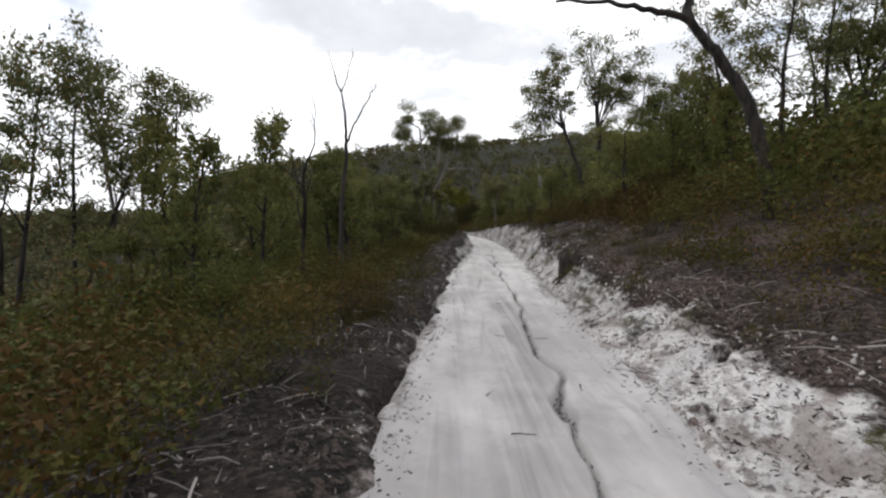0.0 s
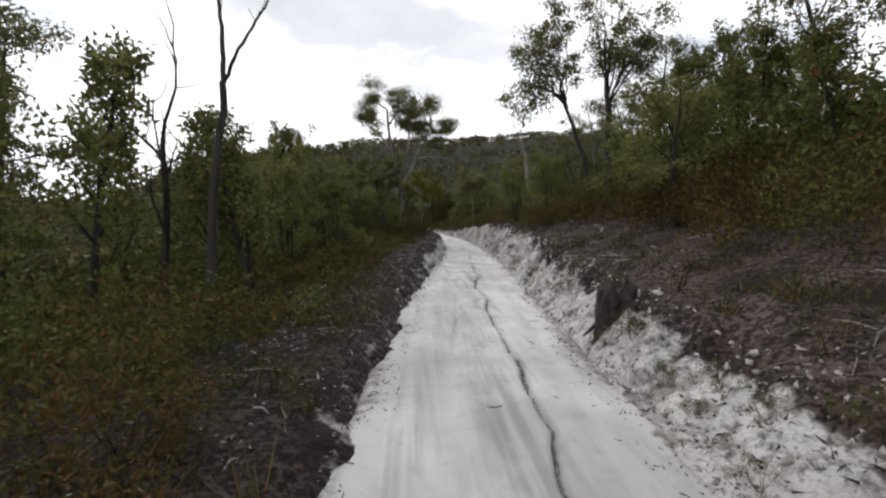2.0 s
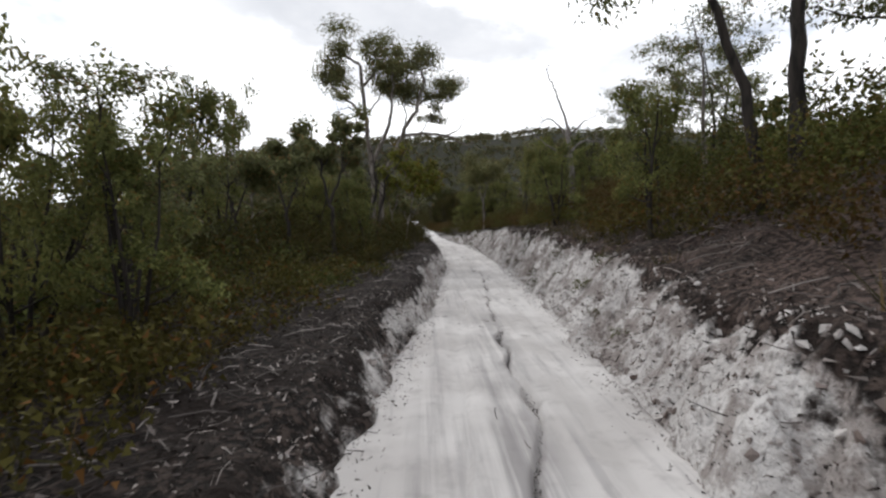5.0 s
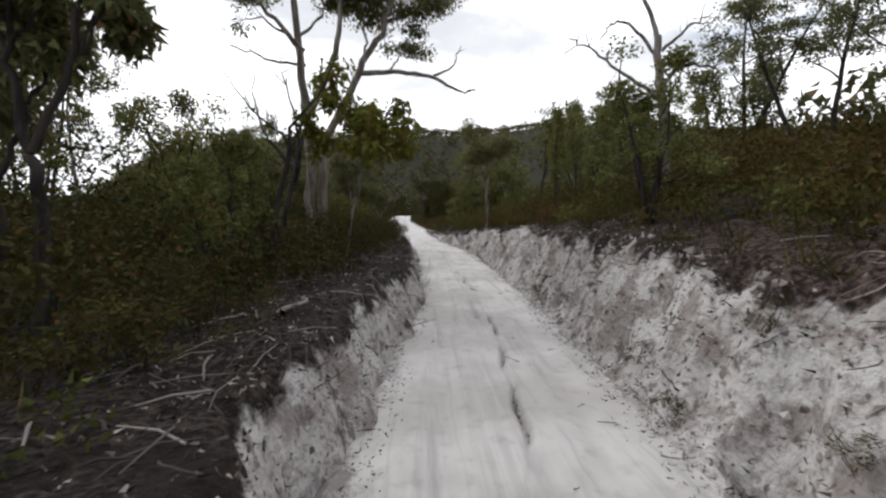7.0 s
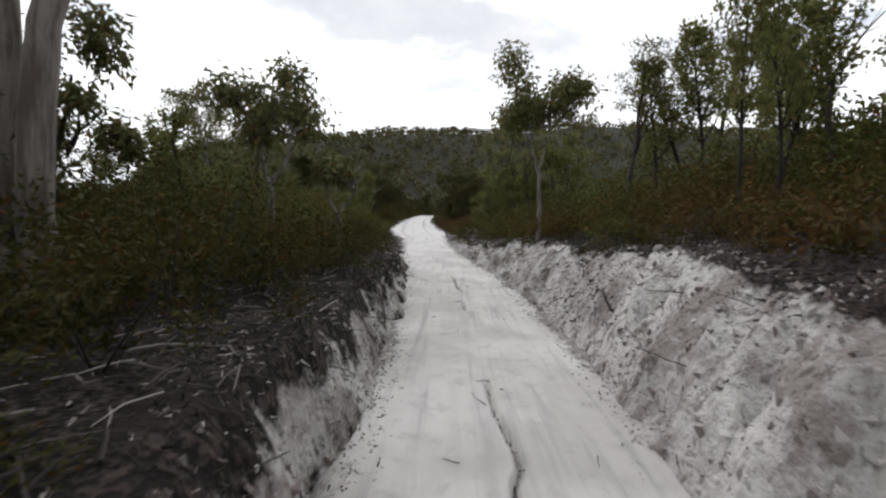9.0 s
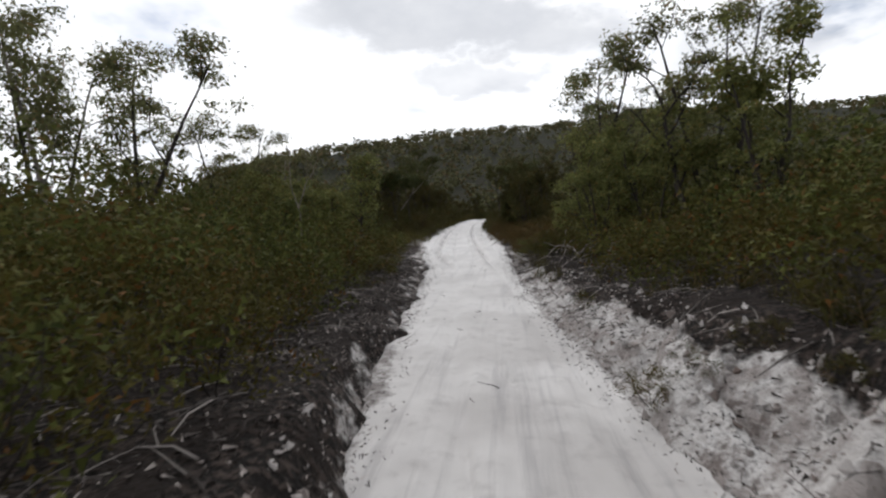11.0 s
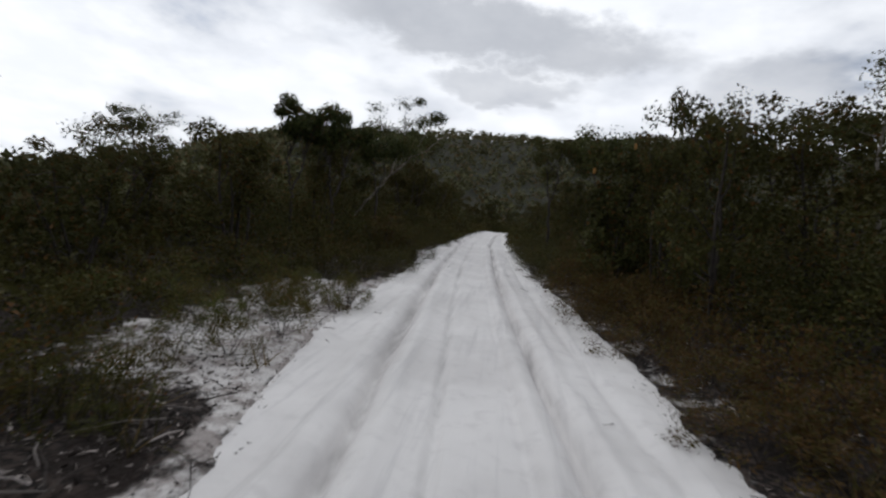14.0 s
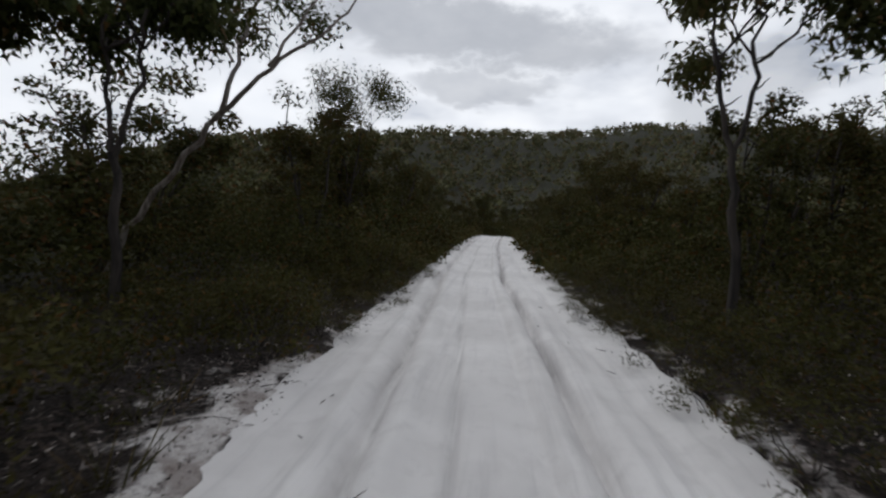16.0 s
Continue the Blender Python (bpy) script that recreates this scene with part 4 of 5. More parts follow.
def cone_banksia():
    ob = bushy(308, 4.0, 0.28, 30, 0.10, 150, DUSK_LEAF, "banksia_tree", 0.12)
    base = ground_z(3.1, 78.2)
    ob.matrix_basis = pose(3.1, 78.2, base)
    for dx, dy, dz in ((-0.75, -0.5, 3.0), (0.2, -0.4, 3.7)):
        g = Geo()
        line = [(dx, dy, dz + 0.022 * k) for k in range(8)]
        g.tube(line, (0.02, 0.03, 0.036, 0.037, 0.036, 0.033, 0.027, 0.012), 8)
        part("flower_cone", g.mesh("flower_cone", CONE, True), ob, "orange-brown upright flower cone")
    return tagged(ob, "banksia with saw-edged dark leaves and orange flower cones", "banksia")


CONE = make_chip("banksia_cone", (0.22, 0.11, 0.03, 1), (0.32, 0.18, 0.05, 1))
for build in (big_gum, leaning_tree, slope_gum, pale_leaner, white_snag, black_snag, young_gum, cone_banksia):
    build()
round_gum(5.2, 46.8, 9.4, 311, 1.3, 260, 0.66)
round_gum(-0.6, 42.1, 7.6, 312, 1.2, 130, 0.66)
round_gum(0.3, 43.6, 6.1, 313, 0.6, 110, 0.7)
round_gum(-7.0, 80.8, 10.9, 314, 0.8)
round_gum(-5.8, 81.5, 10.8, 315, 1.0)
airy(1, 9.4, 70.0, 11.5, 40)
cone(1, -5.4, 14.1, 6.2)
dense(1, -3.5, 20.7, 5.8, 30, 0.6)
dense(1, -2.2, 20.7, 5.1, 90, 0.7)
cone(0, 6.65, 39.9, 8.4, 0, 0.5)
cone(1, 7.5, 40.4, 8.3, 60, 0.55)
cone(1, -2.4, 60.8, 8.2, 30)
bare(1, 8.1, 47.8, 9.9)

# scrub and gums along both sides
# below the track, first stretch
airy(0, -12.0, 17.6, 10.2, 10)
airy(3, -13.6, 17.2, 9.6, 100)
airy(1, -10.4, 18.4, 8.4, 60)
cone(2, -9.7, 16.9, 7.0, 60)
cone(0, -6.8, 12.8, 5.5, 30)
bare(0, -4.2, 14.2, 6.2, 45)
cone(1, -3.6, 14.4, 5.1, 70)
cone(2, -2.7, 14.3, 4.5, 10)
cone(0, -3.2, 15.4, 4.2, 130)
dense(0, -3.2, 18.4, 4.9, 60, 0.6)
dense(2, -4.4, 19.0, 4.6, 160, 0.7)
airy(1, -2.7, 21.6, 5.4, 20)
cone(1, -7.8, 22.4, 5.7, 20)
dense(2, -6.4, 24.6, 5.9, 15, 0.8)
dense(1, -5.2, 26.0, 5.8, 75, 0.8)
airy(1, -15.2, 16.4, 9.6, 200)
dense(1, -10.4, 15.4, 3.4, 140, 1.0)
dense(2, -8.4, 15.0, 3.6, 80, 0.9)
dense(1, -9.4, 27.0, 5.0, 170, 1.1)
cone(2, -7.2, 18.2, 5.6, 45)
# hillside above the first bank
cone(0, 10.6, 20.6, 10.0, 10)
cone(1, 9.2, 20.2, 8.8, 40)
cone(2, 10.2, 18.9, 9.0, 70)
dense(2, 11.4, 21.2, 9.2, 60, 1.0)
airy(3, 9.8, 22.8, 10.8, 130)
cone(1, 8.9, 14.6, 7.1, 50)
cone(2, 9.6, 16.6, 7.4, 90)
cone(0, 11.0, 18.2, 8.2, 150)
cone(1, 7.8, 15.8, 6.5, 190)
airy(1, 9.9, 14.0, 10.2, 30)
airy(3, 10.9, 13.2, 9.6, 80)
airy(1, 12.4, 15.5, 10.6, 190)
dense(1, 13.0, 14.2, 9.6, 20, 1.0)
dense(0, 6.1, 15.3, 5.9, 60, 1.0)
dense(2, 6.6, 17.6, 6.2, 110, 1.0)
dense(1, 8.2, 18.8, 6.9, 160, 1.1)
airy(0, 9.0, 27.7, 9.4, 50)
airy(2, 17.1, 26.1, 11.2, 10)
dense(2, 12.8, 22.8, 8.8, 30, 1.0)
dense(0, 5.6, 23.9, 6.1, 70, 0.7)
# gums and scrub below the deep cutting
round_gum(-1.3, 27.9, 7.1, 331, 0.65, 130, 0.6)
round_gum(-2.9, 29.4, 7.1, 332, 0.8, 150, 0.62)
round_gum(-4.9, 30.6, 7.2, 333, 1.15, 150, 0.62)
cone(1, -1.0, 31.2, 5.3, 60)
cone(2, -0.6, 29.8, 4.6, 20)
bare(0, -0.5, 31.7, 6.8, 100)
bare(1, -1.1, 34.0, 7.4, 10)
dense(1, -1.9, 35.1, 6.7, 80, 0.55)
dense(0, -3.2, 33.4, 6.2, 150, 0.8)
airy(2, -5.6, 35.0, 7.6, 40)
dense(1, -7.4, 35.6, 10.6, 200, 0.75)
cone(0, -8.3, 34.6, 10.2, 15, 1.2)
round_gum(-3.9, 38.4, 8.4, 335, 1.1, 130, 0.42)
round_gum(-3.0, 39.9, 7.4, 336, 0.7, 110, 0.5)
# hillside above the cutting
dense(1, 5.9, 31.6, 6.7, 25, 1.15)
airy(1, 10.8, 33.7, 9.6, 60)
cone(0, 12.8, 38.1, 9.4, 15)
cone(1, 10.5, 37.2, 8.7, 80)
airy(3, 11.6, 37.5, 11.2, 25)
airy(1, 14.0, 35.3, 12.2, 130)
dense(2, 14.6, 34.2, 10.0, 50, 1.0)
cone(2, 8.6, 42.1, 8.8, 120)
dense(0, 9.3, 39.2, 8.3, 10, 0.7)
dense(1, 11.3, 40.5, 8.7, 60, 0.9)
bare(1, 10.0, 42.4, 9.4, 20)
cone(2, 10.2, 47.5, 10.9, 10)
airy(1, 10.9, 48.6, 10.9, 70)
cone(0, 11.8, 46.6, 10.8, 70)
cone(1, 9.2, 48.4, 10.2, 130)
cone(1, 13.0, 47.6, 10.4, 40)
bare(1, 12.6, 45.6, 10.4, 150)
dense(1, -5.9, 45.3, 6.9, 30, 0.7)
cone(0, -6.1, 47.3, 7.5, 80)
cone(2, -4.8, 47.3, 8.0, 10)
# past the second bend
dead_sapling()
cone(0, -3.2, 56.6, 6.3, 20, 1.3)
cone(1, -3.0, 57.7, 6.6, 70, 1.3)
cone(2, -2.9, 58.9, 6.7, 110, 1.3)
cone(0, -3.9, 58.4, 6.9, 200, 1.3)
cone(1, -4.4, 60.0, 7.3, 10, 1.3)
cone(2, -3.1, 61.8, 7.0, 260, 1.2)
dense(0, -4.3, 62.3, 7.1, 50, 0.9)
dense(1, -6.4, 67.6, 8.3, 10, 0.9)
dense(2, -8.2, 69.4, 8.0, 60, 1.0)
dense(0, -10.2, 71.2, 8.4, 120, 1.1)
dense(1, -6.6, 72.6, 7.6, 200, 0.9)
dense(2, -8.8, 75.4, 8.6, 30, 1.0)
dense(0, -6.4, 76.8, 9.0, 90, 0.9)
airy(0, -8.2, 55.2, 11.0, 20)
airy(3, -6.6, 55.8, 10.3, 80)
airy(1, -9.6, 56.6, 11.4, 10)
dense(1, -8.6, 58.5, 8.0, 40, 0.9)
airy(2, -6.2, 64.2, 9.2, 60)
dense(2, -6.7, 62.0, 7.9, 20, 0.8)
dense(0, -7.3, 63.6, 8.3, 100, 0.8)
dense(1, -4.6, 64.6, 7.3, 150, 0.6)
bare(0, -6.3, 66.4, 9.6, 10)
airy(1, -8.0, 63.0, 10.2, 150)
airy(1, 8.6, 65.4, 11.0, 40)
bare(1, 7.4, 62.6, 10.4, 130)
airy(3, 5.7, 62.0, 11.3, 10)
dense(1, 4.9, 58.5, 7.4, 70, 0.9)
dense(0, 5.7, 60.2, 8.6, 10, 0.9)
airy(1, 8.4, 59.0, 11.6, 100)
dense(2, 7.4, 61.4, 8.4, 60, 0.9)
dense(0, 9.0, 60.0, 8.8, 120, 1.0)
dense(1, 8.2, 56.4, 9.7, 20, 1.1)
bare(1, 7.0, 57.4, 9.9, 75)
dense(2, 6.4, 58.4, 8.5, 90, 0.9)
airy(0, -13.2, 74.1, 9.9, 30)
bare(0, -10.4, 73.5, 9.6, 70)
dense(1, -12.2, 75.0, 8.0, 110, 0.8)
# the level stretch between dark scrub
dense(2, 3.7, 76.4, 10.3, 15, 0.55)
dense(0, 3.9, 73.9, 9.3, 60, 0.7)
dense(1, 5.0, 78.3, 10.9, 100, 0.8)
dense(2, 6.6, 76.0, 10.4, 150, 1.0)
dense(0, 9.6, 79.9, 11.6, 10, 1.0)
airy(2, 8.8, 77.5, 11.8, 50)
airy(3, -10.9, 79.0, 9.8, 20)
dense(2, -14.6, 82.4, 10.2, 40, 1.0)
dense(1, -8.2, 80.4, 9.0, 130, 0.9)
dense(0, -6.9, 82.9, 10.6, 200, 0.7)
dense(2, -6.3, 84.6, 8.6, 250, 0.8)
dense(1, 5.6, 86.9, 9.6, 20, 0.9)
dense(2, 5.4, 82.2, 10.8, 80, 0.9)
dense(0, 3.9, 91.1, 10.7, 130, 0.8)
dense(1, 5.8, 92.3, 11.4, 190, 0.9)
dense(2, 7.2, 92.5, 11.5, 10, 1.0)
round_gum(-5.9, 87.2, 12.6, 341, 1.5, 260, 0.7)
round_gum(-7.8, 86.0, 12.1, 342, 1.2, 260, 0.7)
dense(0, -9.6, 91.0, 9.8, 30, 0.9)
dense(1, -6.4, 95.0, 12.0, 70, 1.2)
dense(2, -9.5, 92.0, 12.0, 160, 1.2)
round_gum(2.2, 88.3, 13.2, 321, 1.3, 190, 0.62)
round_gum(4.2, 87.0, 13.0, 322, 1.6, 150, 0.66)
round_gum(6.1, 87.2, 11.6, 323, 1.0, 150)
round_gum(-7.2, 103.0, 16.0, 324, 2.2)
# dark trees that close the view past the rise
q = np.random.default_rng(53)
for k in range(30):
    y = 97 + 1.7 * k
    x = float(along(MID_X, y)) + (1 if k % 2 else -1) * (q.uniform(4.2, 7.5) if y < 134 else q.uniform(0.5, 7.0))
    dense(k % 3, x, y, ground_z(x, y) + q.uniform(3.4, 5.6), q.uniform(0, 360), 1.0)

# ---- shrubs, sedge, litter ----
r = np.random.default_rng(11)
KINDS = [shrub(101, HEATH_LEAF, 1.2, 0.75, 1350, 0.06, 0.24), shrub(102, HEATH_LEAF, 1.3, 0.85, 1350, 0.066, 0.17, 0.7), shrub(103, SHRUB_LEAF, 1.4, 0.8, 1350, 0.06, 0.26, 0.3),
         shrub(104, RUST_LEAF, 1.0, 0.8, 1350, 0.066, 0.17, 0.8), shrub(105, SHRUB_LEAF, 1.6, 0.7, 1350, 0.068, 0.24, 0.6)]
DUSK = []
for ob in KINDS:
    leaf_mesh = [o for o in ob.children if o.name.startswith("foliage")][0].data.copy()
    leaf_mesh.materials[0] = DUSK_LEAF
    DUSK.append(leaf_mesh)
TALLS = (1.2, 1.3, 1.4, 1.0, 1.6)
NAMES = ("olive heath shrub with fine leaves", "brown-green heath shrub with fine upright leaves", "dark green leafy shrub", "rusty brown dry heath shrub", "tall dark green shrub with loose twigs",
         "shade-darkened brown-green heath", "shade-darkened tall scrub")
spots = []


def shrub_rules(side, v, y):
    """Chance that a shrub stands v metres off the track's edge, and its height there."""
    if side > 0:
        start = float(along(BANK_W, y)) * (1.05 if y < 56 else (0.40 if y < 68 else 0.1)) + np.interp(y, (0, 8, 12, 18, 24, 36), (0.2, 0.4, 1.3, 1.2, 0.3, 0.0))
        if v < start:
            return 0.0, 0.0
        d = v - start
        tall = np.interp(y, (0, 45, 55, 62, 70, 140), (0.8, 0.8, 1.1, 0.6, 0.5, 0.6)) + np.interp(y, (0, 50, 62, 72, 140), (0.32, 0.28, 0.40, 0.5, 0.55)) * min(d, 4.0)
    else:
        start = np.interp(y, (0, 3, 8, 16, 24, 36, 46, 56, 62, 66, 69, 75, 77, 140), (1.0, 1.1, 1.0, 1.5, 1.5, 1.0, 0.8, 1.0, 1.1, 1.3, 2.4, 2.1, 0.05, 0.05))
        if v < start:
            return 0.0, 0.0
        d = v - start
        tall = np.interp(y, (0, 22, 30, 45, 60, 78, 80, 140), (0.6, 0.7, 0.9, 1.0, 0.8, 0.8, 1.0, 1.0)) + np.interp(y, (0, 26, 50, 58, 68, 74, 140), (0.26, 0.34, 0.36, 0.52, 0.52, 0.36, 0.5)) * min(d, 5.0) - np.interp(y, (0, 20, 28), (0.16, 0.16, 0.0)) * max(0.0, d - 5.0)
        tall = max(tall, 0.7)
    return 1.0, float(tall)


for side in (1, -1):
    for y in np.arange(1.5, 134, 0.68):
        v = -0.45
        while v < 13.5:
            v += (0.52 + 0.10 * v) * r.uniform(0.7, 1.3) + 0.12
            yq = y + r.uniform(-0.4, 0.4)
            chance, tall = shrub_rules(side, v, yq)
            if chance == 0 or r.random() > 0.86:
                continue
            edge = float(along(EDGE_R if side > 0 else EDGE_L, yq))
            x = float(along(MID_X, yq)) + edge + side * v
            if side > 0 and y > 66:
                tall = min(tall, 3.0)
            if side > 0 and 55.6 < yq < 59.4 and v < 1.9:
                continue
            if side < 0 and 83.4 < yq < 86.6 and v < 1.2:
                continue
            if -8.2 < x < -4.4 and 85.0 < yq < 89.6:
                tall = min(tall, 0.9)
            spots.append((v, x, yq, tall * r.uniform(0.65, 1.15) * (1 + 1.1 * float(fbm(x, yq, 0.28, 2))), side))

# bushes that close the bend at the far end, and tufts rooted in the cut bank
for _ in range(150):
    spots.append((6.0, r.uniform(-9, 8), r.uniform(132, 142), r.uniform(1.2, 3.0), -1))
for _ in range(70):
    y = r.uniform(2, 54)
    v = r.uniform(0.1, 0.9) * float(along(BANK_W, y))
    spots.append((0.1, float(along(MID_X, y) + along(EDGE_R, y)) + v, y, r.uniform(0.16, 0.34), 0))
for gx, gy, tall in ((-3.2, 73.4, 0.75), (-3.9, 73.9, 0.9), (-3.4, 74.4, 0.6), (-4.6, 72.4, 0.9), (-4.4, 70.2, 0.6), (-2.75, 72.9, 0.6), (-2.6, 72.3, 0.5), (-3.0, 72.5, 0.7)):
    spots.append((0.2, gx, gy, tall, -1))
for _ in range(40):
    spots.append((0.2, r.uniform(-5.6, -2.0), r.uniform(68.5, 76.0), r.uniform(0.25, 0.7), -1))
for gx, gy, tall in ((-4.0, 82.4, 1.6), (-4.5, 82.9, 1.5), (3.0, 83.6, 1.2), (3.4, 84.2, 1.1)):
    spots.append((0.2, gx, gy, tall, -1))
for gx, gy, tall in ((2.95, 10.75, 0.4), (4.1, 27.6, 0.3), (3.6, 49.5, 0.4)):
    spots.append((0.1, gx, gy, tall, 0))
spots.sort(key=lambda s: s[0] + (0 if s[2] < 96 else 50))
rest = {i: Geo() for i in range(7)}
for k, (v, x, y, tall, side) in enumerate(spots):
    rust = fbm(x, y, 0.22, 2) + (0.24 if (side > 0 and 12 < y < 50 and v < 6) else 0.0) + (0.3 if (side > 0 and 63 < y < 78 and v < 2.2) else 0.0) + (0.02 if y < 8 else (-0.06 if side > 0 else -0.14))
    glow = min(math.hypot(x - gx, y - gy) for gx, gy in ((2.8, 83.5), (3.3, 84.3), (4.4, 62.6), (3.9, 66.0), (-4.2, 82.6), (-4.8, 79.5)))
    if glow < 0.6 and side:
        kind = 3
    elif tall > 1.55:
        kind = int(r.choice((2, 4, 2, 4, 1)))
    elif rust > (0.22 if y < 50 or (side > 0 and 63 < y < 78 and v < 2.2) else 0.5) and side:
        kind = 3
    else:
        kind = int(r.choice((0, 1, 0, 1, 2)))
    z = ground_z(x, y)
    s = tall / TALLS[kind]
    # dim stretches: same shrubs with shade put into the leaf colour
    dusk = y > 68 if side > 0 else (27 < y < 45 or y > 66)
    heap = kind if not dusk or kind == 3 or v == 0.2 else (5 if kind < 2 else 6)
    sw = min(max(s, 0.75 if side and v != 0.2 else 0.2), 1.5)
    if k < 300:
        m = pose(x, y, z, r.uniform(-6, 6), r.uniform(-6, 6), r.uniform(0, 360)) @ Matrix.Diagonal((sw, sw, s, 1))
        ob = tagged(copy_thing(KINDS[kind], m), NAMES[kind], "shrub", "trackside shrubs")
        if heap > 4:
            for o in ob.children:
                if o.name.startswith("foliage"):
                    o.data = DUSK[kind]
    else:
        far = v > 5.5 or y > 96
        tufts, per, size = (10, 14, 0.15) if far else (12, 40, 0.068)
        tufts = int(tufts * min(max(s, 0.8), 1.7))
        for _ in range(tufts):
            a, q = r.uniform(0, 6.28), r.uniform(0, 1) ** 0.5
            zt = tall * r.uniform(0.2, 0.95) * (1 - 0.4 * q * q)
            c, d = puff((x + 0.8 * sw * q * math.cos(a), y + 0.8 * sw * q * math.sin(a), z + zt), (0.36 * sw, 0.36 * sw, 0.28 * min(max(s, 0.7), 1.3)), per, r, 0.1)
            rest[heap].add(*leaves(c, size, size * 0.32, r, -0.4, d * 0.6, face=d))
for ob in KINDS:
    for o in (*ob.children_recursive, ob):
        bpy.data.objects.remove(o)
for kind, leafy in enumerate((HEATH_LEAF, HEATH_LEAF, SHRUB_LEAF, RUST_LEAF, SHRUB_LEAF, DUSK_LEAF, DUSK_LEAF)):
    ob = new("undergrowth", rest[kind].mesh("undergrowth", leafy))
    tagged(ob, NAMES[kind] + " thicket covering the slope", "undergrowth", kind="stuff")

# clods, crumbled sand and dirt on the cut faces
q = np.random.default_rng(29)
clods = Geo()
octa = np.array([(1, 0, 0), (-1, 0, 0), (0, 1, 0), (0, -1, 0), (0, 0, 1), (0, 0, -1)], float)
octa_faces = np.array([(0, 2, 4), (2, 1, 4), (1, 3, 4), (3, 0, 4), (2, 0, 5), (1, 2, 5), (3, 1, 5), (0, 3, 5)])
for k in range(9500):
    on_right = q.random() < 0.86
    y = q.uniform(0.5, 57) if on_right else q.uniform(14, 54)
    high = float(along(BANK_R if on_right else BANK_L, y))
    if q.random() > 0.25 + 0.7 * min(high, 1.0):
        continue
    v = q.uniform(-0.05, 1.05) * (0.9 * float(along(BANK_W, y)) if on_right else 0.3)
    x = float(along(MID_X, y)) + (float(along(EDGE_R, y)) + v if on_right else float(along(EDGE_L, y)) - v)
    size = 0.012 + 0.030 * q.random() ** 3 + (0.04 * q.random() if on_right and q.random() < 0.05 else 0.0)
    turn = Euler(q.uniform(0, 6.28, 3)).to_matrix()
    shape = (octa + q.normal(size=(6, 3)) * 0.28) * np.array([1.3, 1.0, 0.7]) * size
    clods.add(shape @ np.array(turn).T + np.array([x, y, ground_z(x, y) + 0.2 * size]), octa_faces)
tagged(new("bank_clods", clods.mesh("bank_clods", CLOD)), "crumbled sand clods and dirt on the cut bank", "clods", kind="stuff")

# woods on the slopes beyond
woods, wood_stems = Geo(), Geo()
made = 0
while made < 6400:
    far = r.random() < 0.62
    if far:
        bearing = r.uniform(-62, 75)
        dist = 95 + (float(np.interp(bearing, (-62, -25, -10, 5), (190, 220, 350, 640))) - 60) * r.random() ** 0.8
        x, y = dist * math.sin(radians(bearing)), 40 + dist * math.cos(radians(bearing))
        tall, count, size = r.uniform(3.5, 7.0) * (0.75 + dist / 800), 20, 0.75 + dist / 420
    else:
        x, y = r.normal(0, 34), r.uniform(-5, 190)
        tall, count, size = r.uniform(1.6, 4.2), 40, 0.40
        if x < 0 and y < 40:
            tall = r.uniform(1.0, 2.2)
    off = abs(x - float(along(MID_X, y)))
    if (off < 13.5 and y < 134) or (y < 160 and off < 3):
        continue
    z = ground_z(x, y)
    w = tall * r.uniform(0.42, 0.6)
    c, d = puff((x, y, z + tall * 0.58), (w, w, tall * 0.42), count, r, 0.3)
    woods.add(*leaves(c, size, size * 0.55, r, -0.2, d * 0.6, face=d))
    made += 1
for _ in range(2600):
    x = -12.5 - 130 * r.random() ** 1.5
    y = r.uniform(2, 80 - 0.6 * x)
    tall = r.uniform(1.2, 2.4) * (1 - 0.008 * x)
    c, d = puff((x, y, ground_z(x, y) + tall * 0.5), (tall * 0.85, tall * 0.85, tall * 0.5), 46, r, 0.3)
    woods.add(*leaves(c, 0.5, 0.24, r, -0.2, d * 0.6, face=d))
tagged(new("far_woods", woods.mesh("far_woods", FAR_LEAF)), "grey-green scrub covering the far hillsides", "woods", kind="stuff")

# leaf and bark litter beside the track
chips = Geo()
k = 110000
cy = r.uniform(-2, 96, k)
side = np.where(r.random(k) < 0.5, 1, -1)
cv = np.abs(r.normal(0, 1.5, k)) * np.where(side > 0, 1.0, 0.85) + r.uniform(-0.35, 0.15, k)
cx = along(MID_X, cy) + np.where(side > 0, along(EDGE_R, cy), along(EDGE_L, cy)) + side * cv
keep = (fbm(cx, cy, 0.8, 3) + 0.2 * r.normal(size=k) > -0.12) & ~((cy > 66) & (cv < 0.25))
cx, cy, cv = cx[keep], cy[keep], cv[keep]
# crumbs that spill over the edge of the sand
ey = r.uniform(-2, 96, 8000)
es = np.where(r.random(8000) < 0.5, 1, -1)
ev = 0.14 - np.abs(r.normal(0, 0.12, 8000)) * (0.4 + 1.2 * step(fbm(ey, es * 50.0, 0.7, 3), -0.2, 0.3))
ex = along(MID_X, ey) + np.where(es > 0, along(EDGE_R, ey), along(EDGE_L, ey)) + es * ev
cx, cy, cv = np.concatenate([cx, ex]), np.concatenate([cy, ey]), np.concatenate([cv, ev])
cz = np.maximum(land(cx, cy)[0], np.where(cv < 0.06, along(MID_Z, cy), -99)) + 0.015
flat = unit(r.normal(size=(len(cx), 3)) * np.array([1, 1, 0.35]))
here = np.stack([cx, cy, cz], -1)
large = (r.random(len(cx)) < 0.4) & (cv > 0.3)
chips.add(*leaves(here[large], 0.078, 0.012, r, 0.0, flat[large] * 2.0))
chips.add(*leaves(here[~large], 0.045, 0.007, r, 0.0, flat[~large] * 2.0))
